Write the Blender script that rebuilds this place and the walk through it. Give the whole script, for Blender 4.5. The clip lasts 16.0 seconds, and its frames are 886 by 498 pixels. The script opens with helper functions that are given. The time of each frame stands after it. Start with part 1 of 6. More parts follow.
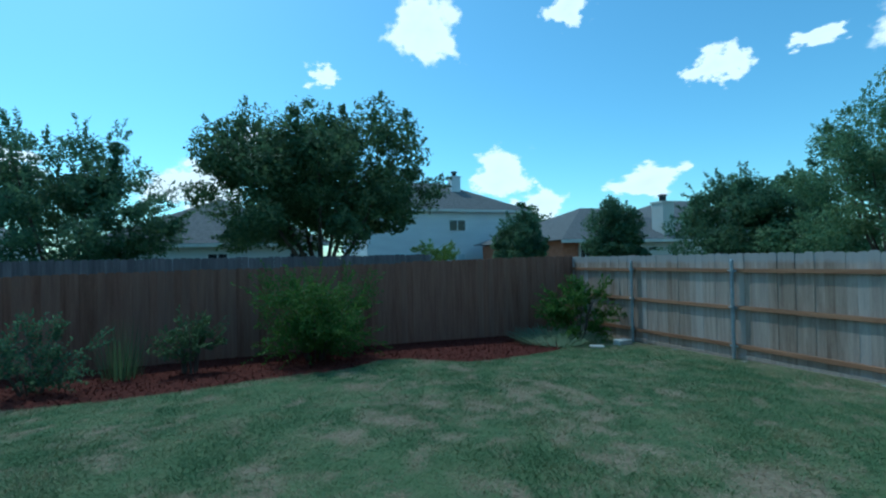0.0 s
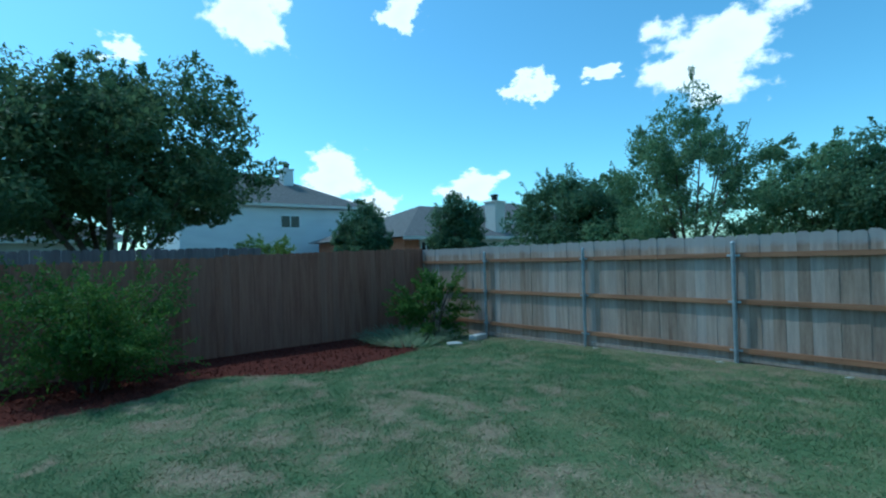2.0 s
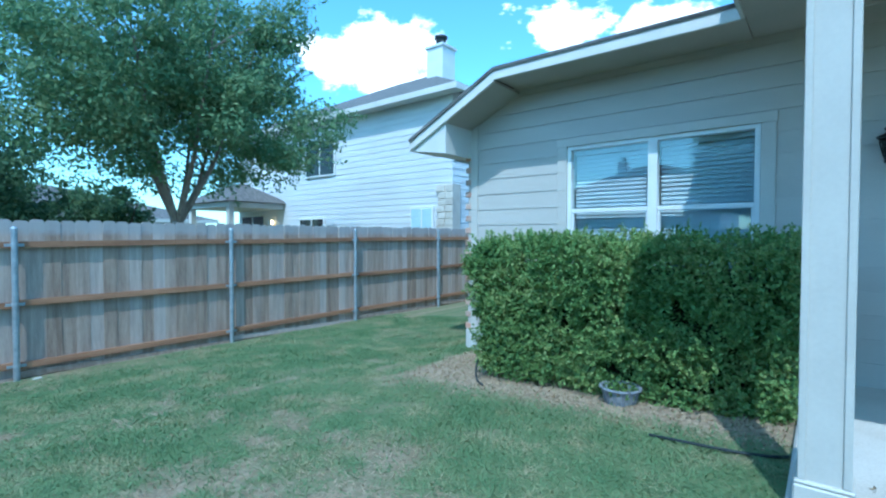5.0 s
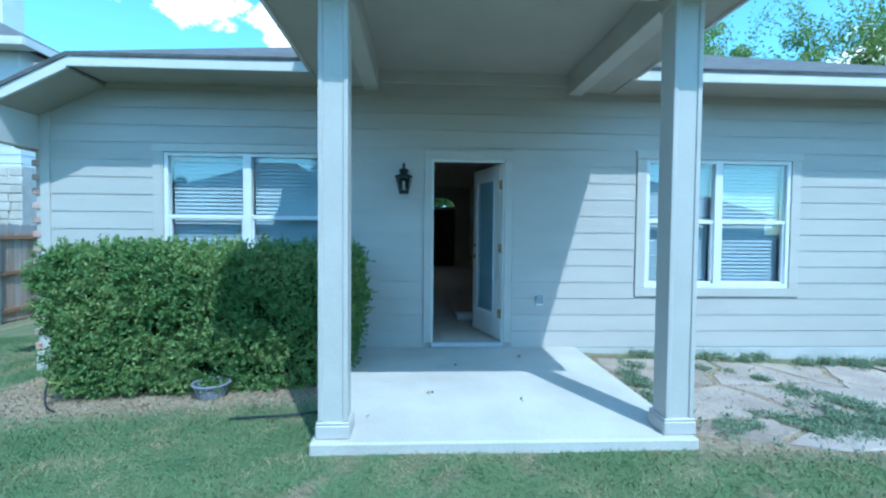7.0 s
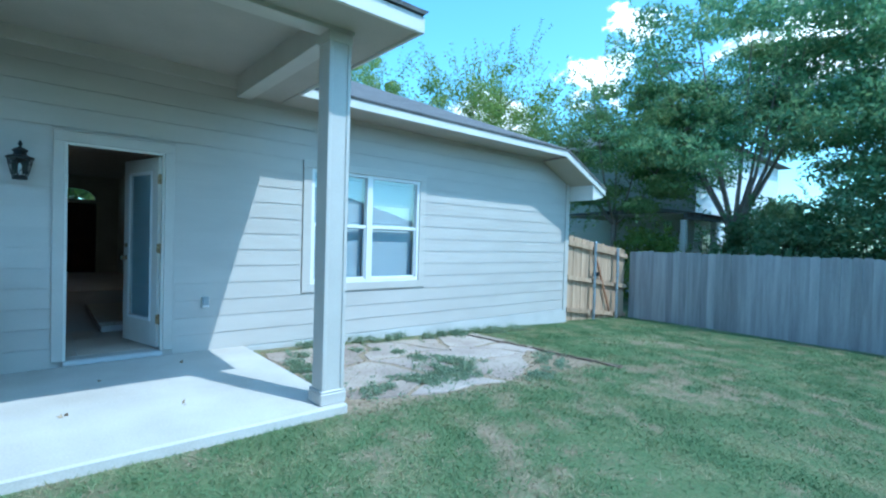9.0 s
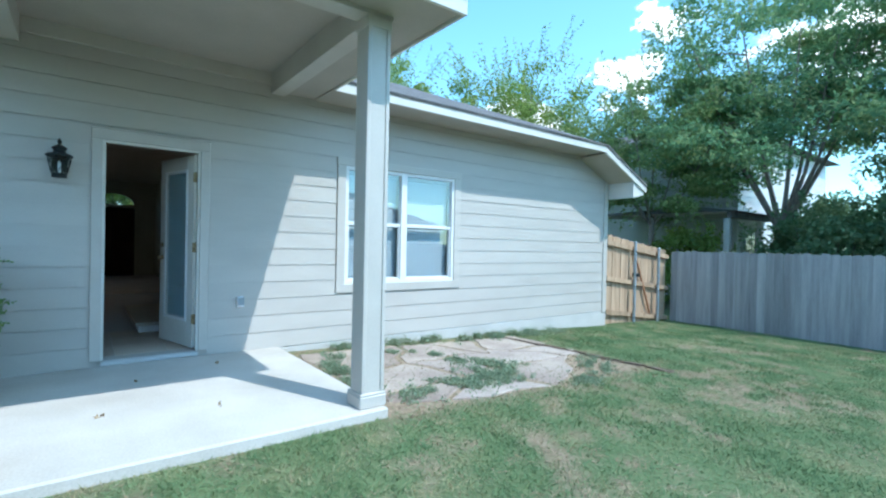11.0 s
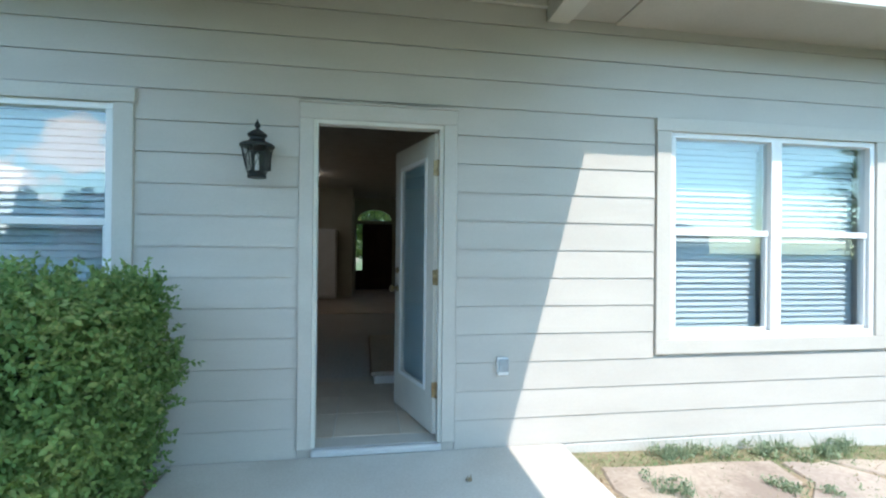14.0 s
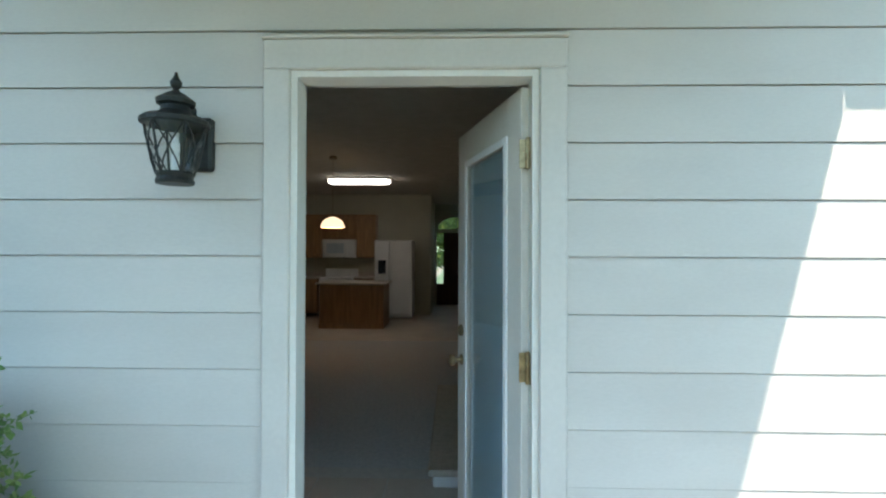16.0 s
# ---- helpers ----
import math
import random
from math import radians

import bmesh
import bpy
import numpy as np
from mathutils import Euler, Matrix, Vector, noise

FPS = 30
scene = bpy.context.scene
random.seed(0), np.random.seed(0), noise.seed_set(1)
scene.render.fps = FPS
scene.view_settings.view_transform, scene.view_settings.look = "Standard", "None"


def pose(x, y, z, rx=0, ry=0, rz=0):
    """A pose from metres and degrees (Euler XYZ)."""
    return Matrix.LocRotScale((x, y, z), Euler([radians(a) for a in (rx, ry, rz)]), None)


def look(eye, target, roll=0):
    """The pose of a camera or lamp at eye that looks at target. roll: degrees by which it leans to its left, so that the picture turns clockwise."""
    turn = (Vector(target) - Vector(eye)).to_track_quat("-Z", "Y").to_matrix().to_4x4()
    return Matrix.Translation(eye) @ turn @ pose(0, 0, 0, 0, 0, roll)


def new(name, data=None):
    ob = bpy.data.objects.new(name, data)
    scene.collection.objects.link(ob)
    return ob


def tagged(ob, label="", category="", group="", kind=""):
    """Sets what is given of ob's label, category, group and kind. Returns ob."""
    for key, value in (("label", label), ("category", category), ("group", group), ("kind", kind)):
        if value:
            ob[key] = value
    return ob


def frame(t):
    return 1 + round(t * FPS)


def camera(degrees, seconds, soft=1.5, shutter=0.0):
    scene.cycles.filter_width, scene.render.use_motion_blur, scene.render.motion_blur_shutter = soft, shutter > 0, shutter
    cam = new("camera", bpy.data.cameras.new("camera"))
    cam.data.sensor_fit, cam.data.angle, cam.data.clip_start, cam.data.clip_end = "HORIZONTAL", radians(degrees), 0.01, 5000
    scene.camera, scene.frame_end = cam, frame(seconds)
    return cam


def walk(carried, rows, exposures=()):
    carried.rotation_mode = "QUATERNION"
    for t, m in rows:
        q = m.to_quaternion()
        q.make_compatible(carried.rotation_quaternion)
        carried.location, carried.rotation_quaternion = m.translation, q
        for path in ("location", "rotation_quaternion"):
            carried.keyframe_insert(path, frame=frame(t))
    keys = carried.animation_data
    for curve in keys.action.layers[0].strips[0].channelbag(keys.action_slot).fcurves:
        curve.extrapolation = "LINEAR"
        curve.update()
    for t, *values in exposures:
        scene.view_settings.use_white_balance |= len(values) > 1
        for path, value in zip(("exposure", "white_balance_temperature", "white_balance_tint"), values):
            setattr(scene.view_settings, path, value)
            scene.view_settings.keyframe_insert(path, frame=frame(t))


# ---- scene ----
cam = camera(85.8, 16.0, soft=2.2)
PATH = [
    (0, (0.127, -0.043, 1.475), (0.858, 1.818, 1.507), -1.2),
    (0.5, (0.249, 0.257, 1.424), (1.056, 2.087, 1.453), -1.7),
    (1, (0.33, 0.588, 1.369), (1.176, 2.4, 1.394), -1.6),
    (1.5, (0.403, 0.907, 1.326), (1.411, 2.634, 1.359), -1.7),
    (2, (0.501, 1.208, 1.288), (1.817, 2.714, 1.307), -1.7),
    (2.5, (0.601, 1.451, 1.29), (2.244, 2.591, 1.29), -1.8),
    (3, (0.64, 1.657, 1.286), (2.572, 2.173, 1.265), -1.6),
    (3.5, (0.72, 1.847, 1.246), (2.719, 1.889, 1.214), -1.3),
    (3.9, (0.907, 1.999, 1.232), (2.861, 1.573, 1.193), -0.9),
    (4, (0.981, 2.036, 1.237), (2.898, 1.467, 1.191), -0.8),
    (4.5, (1.069, 2.135, 1.238), (2.76, 1.069, 1.185), -0.5),
    (5, (1.09, 2.295, 1.252), (2.345, 0.739, 1.203), 0.1),
    (5.2, (1.056, 2.346, 1.281), (2.127, 0.657, 1.227), 0.1),
    (7.3, (0.538, 2.756, 1.408), (0.25, 0.778, 1.337), 0.9),
    (7.5, (0.567, 2.795, 1.411), (0.144, 0.842, 1.341), 1.2),
    (8, (0.629, 2.925, 1.399), (-0.121, 1.072, 1.342), 1.4),
    (8.5, (0.642, 3.006, 1.375), (-0.383, 1.289, 1.331), 1.5),
    (9, (0.608, 3.042, 1.378), (-0.69, 1.521, 1.344), 1.6),
    (9.2, (0.584, 3.04, 1.379), (-0.796, 1.593, 1.348), 1.7),
    (11.3, (0.566, 2.653, 1.295), (-0.539, 0.986, 1.285), 1.0),
    (11.5, (0.519, 2.534, 1.297), (-0.372, 0.743, 1.291), 0.9),
    (12, (0.441, 2.164, 1.321), (-0.049, 0.225, 1.303), 0.9),
    (12.5, (0.347, 1.737, 1.313), (-0.083, -0.216, 1.316), 0.6),
    (13, (0.227, 1.305, 1.326), (-0.184, -0.652, 1.326), 0.6),
    (13.5, (0.14, 0.878, 1.359), (-0.221, -1.089, 1.352), 0.5),
    (14, (0.095, 0.428, 1.394), (-0.229, -1.545, 1.4), 0.6),
    (14.5, (0.005, -0.007, 1.408), (-0.232, -1.993, 1.421), 0.5),
    (15, (-0.052, -0.385, 1.435), (-0.162, -2.382, 1.442), 0.7),
    (15.5, (-0.058, -0.745, 1.578), (-0.083, -2.744, 1.589), 0.2),
    (16, (-0.128, -1.072, 1.599), (-0.082, -3.072, 1.619), 0.2),
]
EXPOSURES = [(0, -0.1, 4880, -9), (1.5, 0.0, 4880, -9), (3.5, 0.58, 4750, -3), (5.0, 1.08, 4720, -1), (9.2, 1.24, 4830, 1), (11.3, 1.42, 5680, 8), (12.5, 1.57, 6130, 12), (14.5, 1.84, 6500, 14), (15.5, 2.0, 6650, 14), (16, 2.28, 6750, 14)]
walk(cam, [(t, look(eye, target, roll)) for t, eye, target, roll in PATH], EXPOSURES)

# ---- world and sun ----
SUN_WAY = Vector((-0.27, 0.64, 1.0)).normalized()
world = bpy.data.worlds.new("world")
scene.world = world
world.use_nodes = True
wn, wl = world.node_tree.nodes, world.node_tree.links
sky = wn.new("ShaderNodeTexSky")
sky.sky_type = "NISHITA"
sky.sun_disc = False
sky.sun_elevation = math.asin(SUN_WAY.z)
sky.sun_rotation = math.atan2(SUN_WAY.x, SUN_WAY.y)
sky.air_density, sky.dust_density, sky.ozone_density = 1.0, 0.65, 1.0
haze = wn.new("ShaderNodeMix")
haze.data_type, haze.blend_type = "RGBA", "MULTIPLY"
haze.inputs[0].default_value = 1.0
haze.inputs[7].default_value = (0.765, 1.05, 1.02, 1)
wl.new(sky.outputs[0], haze.inputs[6])
wl.new(haze.outputs[2], wn["Background"].inputs[0])
wn["Background"].inputs[1].default_value = 0.15
sun = new("sun", bpy.data.lights.new("sun", "SUN"))
sun.data.energy, sun.data.angle, sun.data.color = 1.7, radians(0.55), (1.0, 0.95, 0.86)
sun.matrix_world = look(SUN_WAY * 50, (0, 0, 0))


# ---- materials ----
def pmat(name, a, b, scale=6.0, stretch=(1, 1, 1), rough=0.7, bump=0.2, metal=0.0, vary=0.0, fine=60.0, spec=0.4, tint=None, lo=0.35, hi=0.65):
    """A surface with colours a and b mixed at two scales, grain in the relief, and a shift from object to object."""
    m = bpy.data.materials.new(name)
    m.use_nodes = True
    n, l = m.node_tree.nodes, m.node_tree.links
    p = n["Principled BSDF"]
    co = n.new("ShaderNodeTexCoord")
    info = n.new("ShaderNodeObjectInfo")
    off = n.new("ShaderNodeVectorMath"); off.operation = "SCALE"
    off.inputs[0].default_value = (37.0, 61.0, 23.0)
    l.new(info.outputs["Random"], off.inputs["Scale"])
    add = n.new("ShaderNodeVectorMath"); add.operation = "ADD"
    l.new(co.outputs["Object"], add.inputs[0]); l.new(off.outputs[0], add.inputs[1])
    mp = n.new("ShaderNodeMapping"); mp.inputs["Scale"].default_value = stretch
    l.new(add.outputs[0], mp.inputs[0])
    big = n.new("ShaderNodeTexNoise"); big.inputs["Scale"].default_value = scale; big.inputs["Detail"].default_value = 4
    small = n.new("ShaderNodeTexNoise"); small.inputs["Scale"].default_value = fine; small.inputs["Detail"].default_value = 3
    l.new(mp.outputs[0], big.inputs[0]); l.new(mp.outputs[0], small.inputs[0])
    mixf = n.new("ShaderNodeMath"); mixf.operation = "MULTIPLY_ADD"
    mixf.inputs[1].default_value = 0.35
    l.new(small.outputs["Fac"], mixf.inputs[0])
    sc = n.new("ShaderNodeMath"); sc.operation = "MULTIPLY"; sc.inputs[1].default_value = 0.65
    l.new(big.outputs["Fac"], sc.inputs[0]); l.new(sc.outputs[0], mixf.inputs[2])
    ramp = n.new("ShaderNodeValToRGB")
    ramp.color_ramp.elements[0].position, ramp.color_ramp.elements[1].position = lo, hi
    ramp.color_ramp.elements[0].color, ramp.color_ramp.elements[1].color = (*a, 1), (*b, 1)
    l.new(mixf.outputs[0], ramp.inputs[0])
    colour = ramp.outputs[0]
    if tint:
        mx = n.new("ShaderNodeMix"); mx.data_type = "RGBA"
        l.new(info.outputs["Random"], mx.inputs[0])
        l.new(colour, mx.inputs[6]); mx.inputs[7].default_value = (*tint, 1)
        fac = n.new("ShaderNodeMath"); fac.operation = "POWER"; fac.inputs[1].default_value = 1.5
        l.new(info.outputs["Random"], fac.inputs[0]); l.new(fac.outputs[0], mx.inputs[0])
        mul = n.new("ShaderNodeMix"); mul.data_type = "RGBA"; mul.blend_type = "MIX"; mul.inputs[0].default_value = 0.55
        l.new(colour, mul.inputs[6]); l.new(mx.outputs[2], mul.inputs[7])
        colour = mul.outputs[2]
    if vary:
        hsv = n.new("ShaderNodeHueSaturation")
        rng = n.new("ShaderNodeMapRange"); rng.inputs[3].default_value, rng.inputs[4].default_value = 1 - vary, 1 + vary
        l.new(info.outputs["Random"], rng.inputs[0]); l.new(rng.outputs[0], hsv.inputs["Value"])
        l.new(colour, hsv.inputs["Color"])
        colour = hsv.outputs[0]
    l.new(colour, p.inputs["Base Color"])
    p.inputs["Roughness"].default_value, p.inputs["Metallic"].default_value = rough, metal
    p.inputs["Specular IOR Level"].default_value = spec
    if bump:
        bp = n.new("ShaderNodeBump"); bp.inputs["Strength"].default_value = bump; bp.inputs["Distance"].default_value = 0.01
        l.new(mixf.outputs[0], bp.inputs["Height"]); l.new(bp.outputs[0], p.inputs["Normal"])
    return m


def leafmat(name, a, b, c, rough=0.6, trans=0.42, patch=1.1, share=0.4):
    """Leaves: three greens mixed leaf by leaf and patch by patch, a little light through them."""
    m = bpy.data.materials.new(name)
    m.use_nodes = True
    n, l = m.node_tree.nodes, m.node_tree.links
    p = n["Principled BSDF"]
    geo = n.new("ShaderNodeNewGeometry")
    ramp = n.new("ShaderNodeValToRGB")
    e = ramp.color_ramp.elements
    e[0].position, e[0].color = 0.0, (*a, 1)
    e[1].position, e[1].color = 1.0, (*c, 1)
    mid = e.new(0.55); mid.color = (*b, 1)
    co = n.new("ShaderNodeTexCoord")
    nz = n.new("ShaderNodeTexNoise"); nz.inputs["Scale"].default_value = patch; nz.inputs["Detail"].default_value = 3
    l.new(co.outputs["Object"], nz.inputs[0])
    wide = n.new("ShaderNodeMapRange"); wide.inputs[1].default_value, wide.inputs[2].default_value = 0.34, 0.66
    l.new(nz.outputs["Fac"], wide.inputs[0])
    both = n.new("ShaderNodeMix"); both.inputs[0].default_value = share
    l.new(geo.outputs["Random Per Island"], both.inputs[2]); l.new(wide.outputs[0], both.inputs[3])
    l.new(both.outputs[0], ramp.inputs[0])
    l.new(ramp.outputs[0], p.inputs["Base Color"])
    p.inputs["Roughness"].default_value = rough
    p.inputs["Specular IOR Level"].default_value = 0.15
    tr = n.new("ShaderNodeBsdfTranslucent")
    l.new(ramp.outputs[0], tr.inputs[0])
    mx = n.new("ShaderNodeMixShader"); mx.inputs[0].default_value = trans
    l.new(p.outputs[0], mx.inputs[1]); l.new(tr.outputs[0], mx.inputs[2])
    l.new(mx.outputs[0], n["Material Output"].inputs[0])
    return m


def glassmat(name, low=0.12, tint=(0.85, 0.92, 0.94)):
    """Clear glass whose gloss grows towards a glancing view."""
    m = bpy.data.materials.new(name)
    m.use_nodes = True
    n, l = m.node_tree.nodes, m.node_tree.links
    n.remove(n["Principled BSDF"])
    tr = n.new("ShaderNodeBsdfTransparent"); tr.inputs[0].default_value = (*tint, 1)
    gl = n.new("ShaderNodeBsdfGlossy"); gl.inputs["Roughness"].default_value = 0.01
    lw = n.new("ShaderNodeLayerWeight"); lw.inputs[0].default_value = 0.5
    pw = n.new("ShaderNodeMath"); pw.operation = "POWER"; pw.inputs[1].default_value = 4.0
    l.new(lw.outputs["Facing"], pw.inputs[0])
    ma = n.new("ShaderNodeMath"); ma.operation = "MULTIPLY_ADD"; ma.inputs[1].default_value, ma.inputs[2].default_value = 1 - low, low
    l.new(pw.outputs[0], ma.inputs[0])
    mx = n.new("ShaderNodeMixShader")
    l.new(ma.outputs[0], mx.inputs[0]); l.new(tr.outputs[0], mx.inputs[1]); l.new(gl.outputs[0], mx.inputs[2])
    l.new(mx.outputs[0], n["Material Output"].inputs[0])
    return m


def glowmat(name, colour, strength):
    m = bpy.data.materials.new(name)
    m.use_nodes = True
    p = m.node_tree.nodes["Principled BSDF"]
    p.inputs["Base Color"].default_value = (*colour, 1)
    p.inputs["Emission Color"].default_value = (*colour, 1)
    p.inputs["Emission Strength"].default_value = strength
    return m


def cloudmat():
    """Ragged white vapour on a far sheet: dense in the middle, thin to nothing at its rim."""
    m = bpy.data.materials.new("cloud_vapour")
    m.use_nodes = True
    n, l = m.node_tree.nodes, m.node_tree.links
    n.remove(n["Principled BSDF"])
    co = n.new("ShaderNodeTexCoord"); info = n.new("ShaderNodeObjectInfo")
    off = n.new("ShaderNodeVectorMath"); off.operation = "SCALE"; off.inputs[0].default_value = (91, 47, 13)
    l.new(info.outputs["Random"], off.inputs["Scale"])
    add = n.new("ShaderNodeVectorMath"); add.operation = "ADD"
    l.new(co.outputs["Object"], add.inputs[0]); l.new(off.outputs[0], add.inputs[1])
    nz = n.new("ShaderNodeTexNoise"); nz.inputs["Scale"].default_value = 1.5; nz.inputs["Detail"].default_value = 9
    nz.inputs["Roughness"].default_value = 0.58
    l.new(add.outputs[0], nz.inputs[0])
    ln = n.new("ShaderNodeVectorMath"); ln.operation = "LENGTH"
    l.new(co.outputs["Object"], ln.inputs[0])
    d = n.new("ShaderNodeMath"); d.operation = "MULTIPLY_ADD"; d.inputs[1].default_value = -0.40; d.inputs[2].default_value = 0.15
    l.new(ln.outputs["Value"], d.inputs[0])
    s = n.new("ShaderNodeMath"); s.operation = "ADD"
    l.new(nz.outputs["Fac"], s.inputs[0]); l.new(d.outputs[0], s.inputs[1])
    rg = n.new("ShaderNodeMapRange"); rg.inputs[1].default_value, rg.inputs[2].default_value = 0.33, 0.455
    rg.interpolation_type = "SMOOTHSTEP"
    l.new(s.outputs[0], rg.inputs[0])
    shade = n.new("ShaderNodeMapRange"); shade.inputs[1].default_value, shade.inputs[2].default_value = 0.35, 0.75
    shade.inputs[3].default_value, shade.inputs[4].default_value = 1.15, 1.0
    l.new(s.outputs[0], shade.inputs[0])
    em = n.new("ShaderNodeEmission"); em.inputs[0].default_value = (1, 0.98, 0.96, 1)
    l.new(shade.outputs[0], em.inputs[1])
    tr = n.new("ShaderNodeBsdfTransparent")
    mx = n.new("ShaderNodeMixShader")
    l.new(rg.outputs[0], mx.inputs[0]); l.new(tr.outputs[0], mx.inputs[1]); l.new(em.outputs[0], mx.inputs[2])
    l.new(mx.outputs[0], n["Material Output"].inputs[0])
    return m


SIDING = pmat("siding_paint", (0.47, 0.44, 0.40), (0.53, 0.50, 0.455), 2.0, (0.6, 1, 2), 0.55, 0.12, vary=0.025, fine=90)
TRIM = pmat("trim_paint", (0.50, 0.47, 0.425), (0.56, 0.53, 0.48), 3.0, rough=0.5, bump=0.08, vary=0.02)
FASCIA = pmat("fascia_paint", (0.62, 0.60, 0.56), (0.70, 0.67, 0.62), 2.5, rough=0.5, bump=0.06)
# undersides deepened: some of the shade under eave and porch is in this colour
SOFFIT = pmat("shaded_soffit_paint", (0.40, 0.365, 0.32), (0.46, 0.42, 0.375), 2.0, rough=0.7, bump=0.06)
VINYL = pmat("white_vinyl", (0.74, 0.75, 0.75), (0.82, 0.82, 0.81), 4.0, rough=0.35, bump=0.02)
# white slats toned blue-grey: sky light and shade are in the base colour
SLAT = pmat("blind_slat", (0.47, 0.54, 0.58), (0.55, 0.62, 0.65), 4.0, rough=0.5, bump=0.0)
SHINGLE = pmat("roof_shingle", (0.085, 0.082, 0.08), (0.20, 0.19, 0.18), 5.0, (1, 3, 1), 0.95, 0.6, fine=40)
CONCRETE = pmat("patio_concrete", (0.47, 0.435, 0.385), (0.62, 0.59, 0.54), 1.6, rough=0.85, bump=0.12, fine=70)
FOUNDATION = pmat("foundation_concrete", (0.47, 0.46, 0.43), (0.58, 0.57, 0.54), 2.0, rough=0.9, bump=0.25)
STONE = pmat("flagstone", (0.285, 0.22, 0.18), (0.45, 0.37, 0.30), 1.8, rough=0.9, bump=0.4, vary=0.12, fine=30, lo=0.4, hi=0.6, tint=(0.40, 0.355, 0.335))
BRICK = pmat("house_brick", (0.42, 0.2, 0.13), (0.62, 0.5, 0.42), 9.0, rough=0.9, bump=0.3, vary=0.2)
MORTAR = pmat("mortar", (0.5, 0.47, 0.43), (0.6, 0.57, 0.52), 20.0, rough=0.95, bump=0.3)
CEDAR = pmat("weathered_cedar", (0.28, 0.190, 0.138), (0.53, 0.395, 0.30), 2.4, (7, 7, 0.55), 0.85, 0.5, vary=0.24, fine=24, tint=(0.40, 0.375, 0.36))
REDCEDAR = pmat("brown_cedar", (0.215, 0.092, 0.056), (0.41, 0.205, 0.132), 2.0, (7, 7, 0.5), 0.85, 0.4, vary=0.2, fine=24, tint=(0.20, 0.12, 0.09))
ROTTEN = pmat("rotten_timber", (0.11, 0.075, 0.055), (0.26, 0.20, 0.15), 5.0, (4, 0.8, 4), 0.95, 0.7, fine=30)
NEWCEDAR = pmat("fresh_cedar", (0.36, 0.24, 0.15), (0.55, 0.40, 0.27), 2.0, (7, 7, 0.5), 0.8, 0.35, vary=0.15, fine=24)
OLDCEDAR = pmat("grey_cedar", (0.28, 0.265, 0.26), (0.43, 0.405, 0.39), 2.0, (7, 7, 0.5), 0.9, 0.4, vary=0.18, fine=24)
DARKCEDAR = pmat("dark_grey_cedar", (0.12, 0.118, 0.12), (0.22, 0.213, 0.213), 2.0, (7, 7, 0.5), 0.9, 0.4, vary=0.18, fine=24)
RAIL = pmat("rail_wood", (0.26, 0.125, 0.066), (0.44, 0.235, 0.13), 2.0, (0.6, 0.6, 8), 0.85, 0.35, vary=0.12, fine=24)
STEEL = pmat("galvanised_steel", (0.33, 0.37, 0.41), (0.48, 0.52, 0.55), 14.0, rough=0.45, bump=0.03, metal=0.55)
ALUMINIUM = pmat("mill_aluminium", (0.58, 0.59, 0.60), (0.70, 0.71, 0.71), 12.0, (0.3, 3, 3), 0.4, 0.05, metal=0.35)
BLACKMETAL = pmat("lantern_metal", (0.010, 0.012, 0.012), (0.03, 0.034, 0.033), 20.0, rough=0.5, bump=0.15, metal=0.2)
BRASS = pmat("brass", (0.24, 0.18, 0.105), (0.46, 0.36, 0.21), 30.0, rough=0.38, bump=0.05, metal=0.9)
WHITEDOOR = pmat("door_paint", (0.62, 0.6, 0.55), (0.7, 0.68, 0.62), 3.0, rough=0.45, bump=0.05)
INWALL = pmat("interior_paint", (0.50, 0.48, 0.38), (0.56, 0.54, 0.43), 2.0, rough=0.85, bump=0.05)
INCEIL = pmat("interior_ceiling", (0.55, 0.52, 0.45), (0.62, 0.58, 0.52), 8.0, rough=0.9, bump=0.2)
TILE = pmat("floor_tile", (0.5, 0.42, 0.34), (0.6, 0.52, 0.43), 3.0, rough=0.45, bump=0.08, vary=0.06)
CARPET = pmat("carpet", (0.47, 0.47, 0.46), (0.58, 0.575, 0.56), 30.0, rough=1.0, bump=0.5)
OAK = pmat("oak_cabinet", (0.26, 0.145, 0.062), (0.42, 0.25, 0.115), 3.0, (6, 6, 0.6), 0.45, 0.15)
APPLIANCE = pmat("white_enamel", (0.72, 0.72, 0.70), (0.78, 0.78, 0.76), 3.0, rough=0.3, bump=0.0)
DARKGLASS = pmat("dark_glass", (0.015, 0.016, 0.018), (0.025, 0.026, 0.03), 3.0, rough=0.1, bump=0.0)
COUNTER = pmat("counter_laminate", (0.45, 0.40, 0.33), (0.58, 0.52, 0.44), 30.0, rough=0.4, bump=0.02)
DARKDOOR = pmat("dark_door", (0.05, 0.025, 0.015), (0.09, 0.045, 0.028), 3.0, (6, 6, 0.6), 0.5, 0.15)
WHITESIDE = pmat("white_siding", (0.62, 0.63, 0.65), (0.72, 0.73, 0.74), 1.2, (0.5, 0.5, 2), 0.6, 0.1)
BEIGESIDE = pmat("pale_siding", (0.52, 0.50, 0.46), (0.60, 0.58, 0.53), 1.2, rough=0.7, bump=0.1)
LIMESTONE = pmat("limestone", (0.50, 0.46, 0.40), (0.68, 0.64, 0.57), 3.0, rough=0.9, bump=0.5, vary=0.1)
ORANGEBRICK = pmat("far_brick", (0.35, 0.14, 0.08), (0.45, 0.2, 0.12), 6.0, rough=0.9, bump=0.3)
BARK = pmat("bark", (0.07, 0.055, 0.043), (0.17, 0.14, 0.115), 6.0, (4, 4, 0.8), 0.95, 0.8)
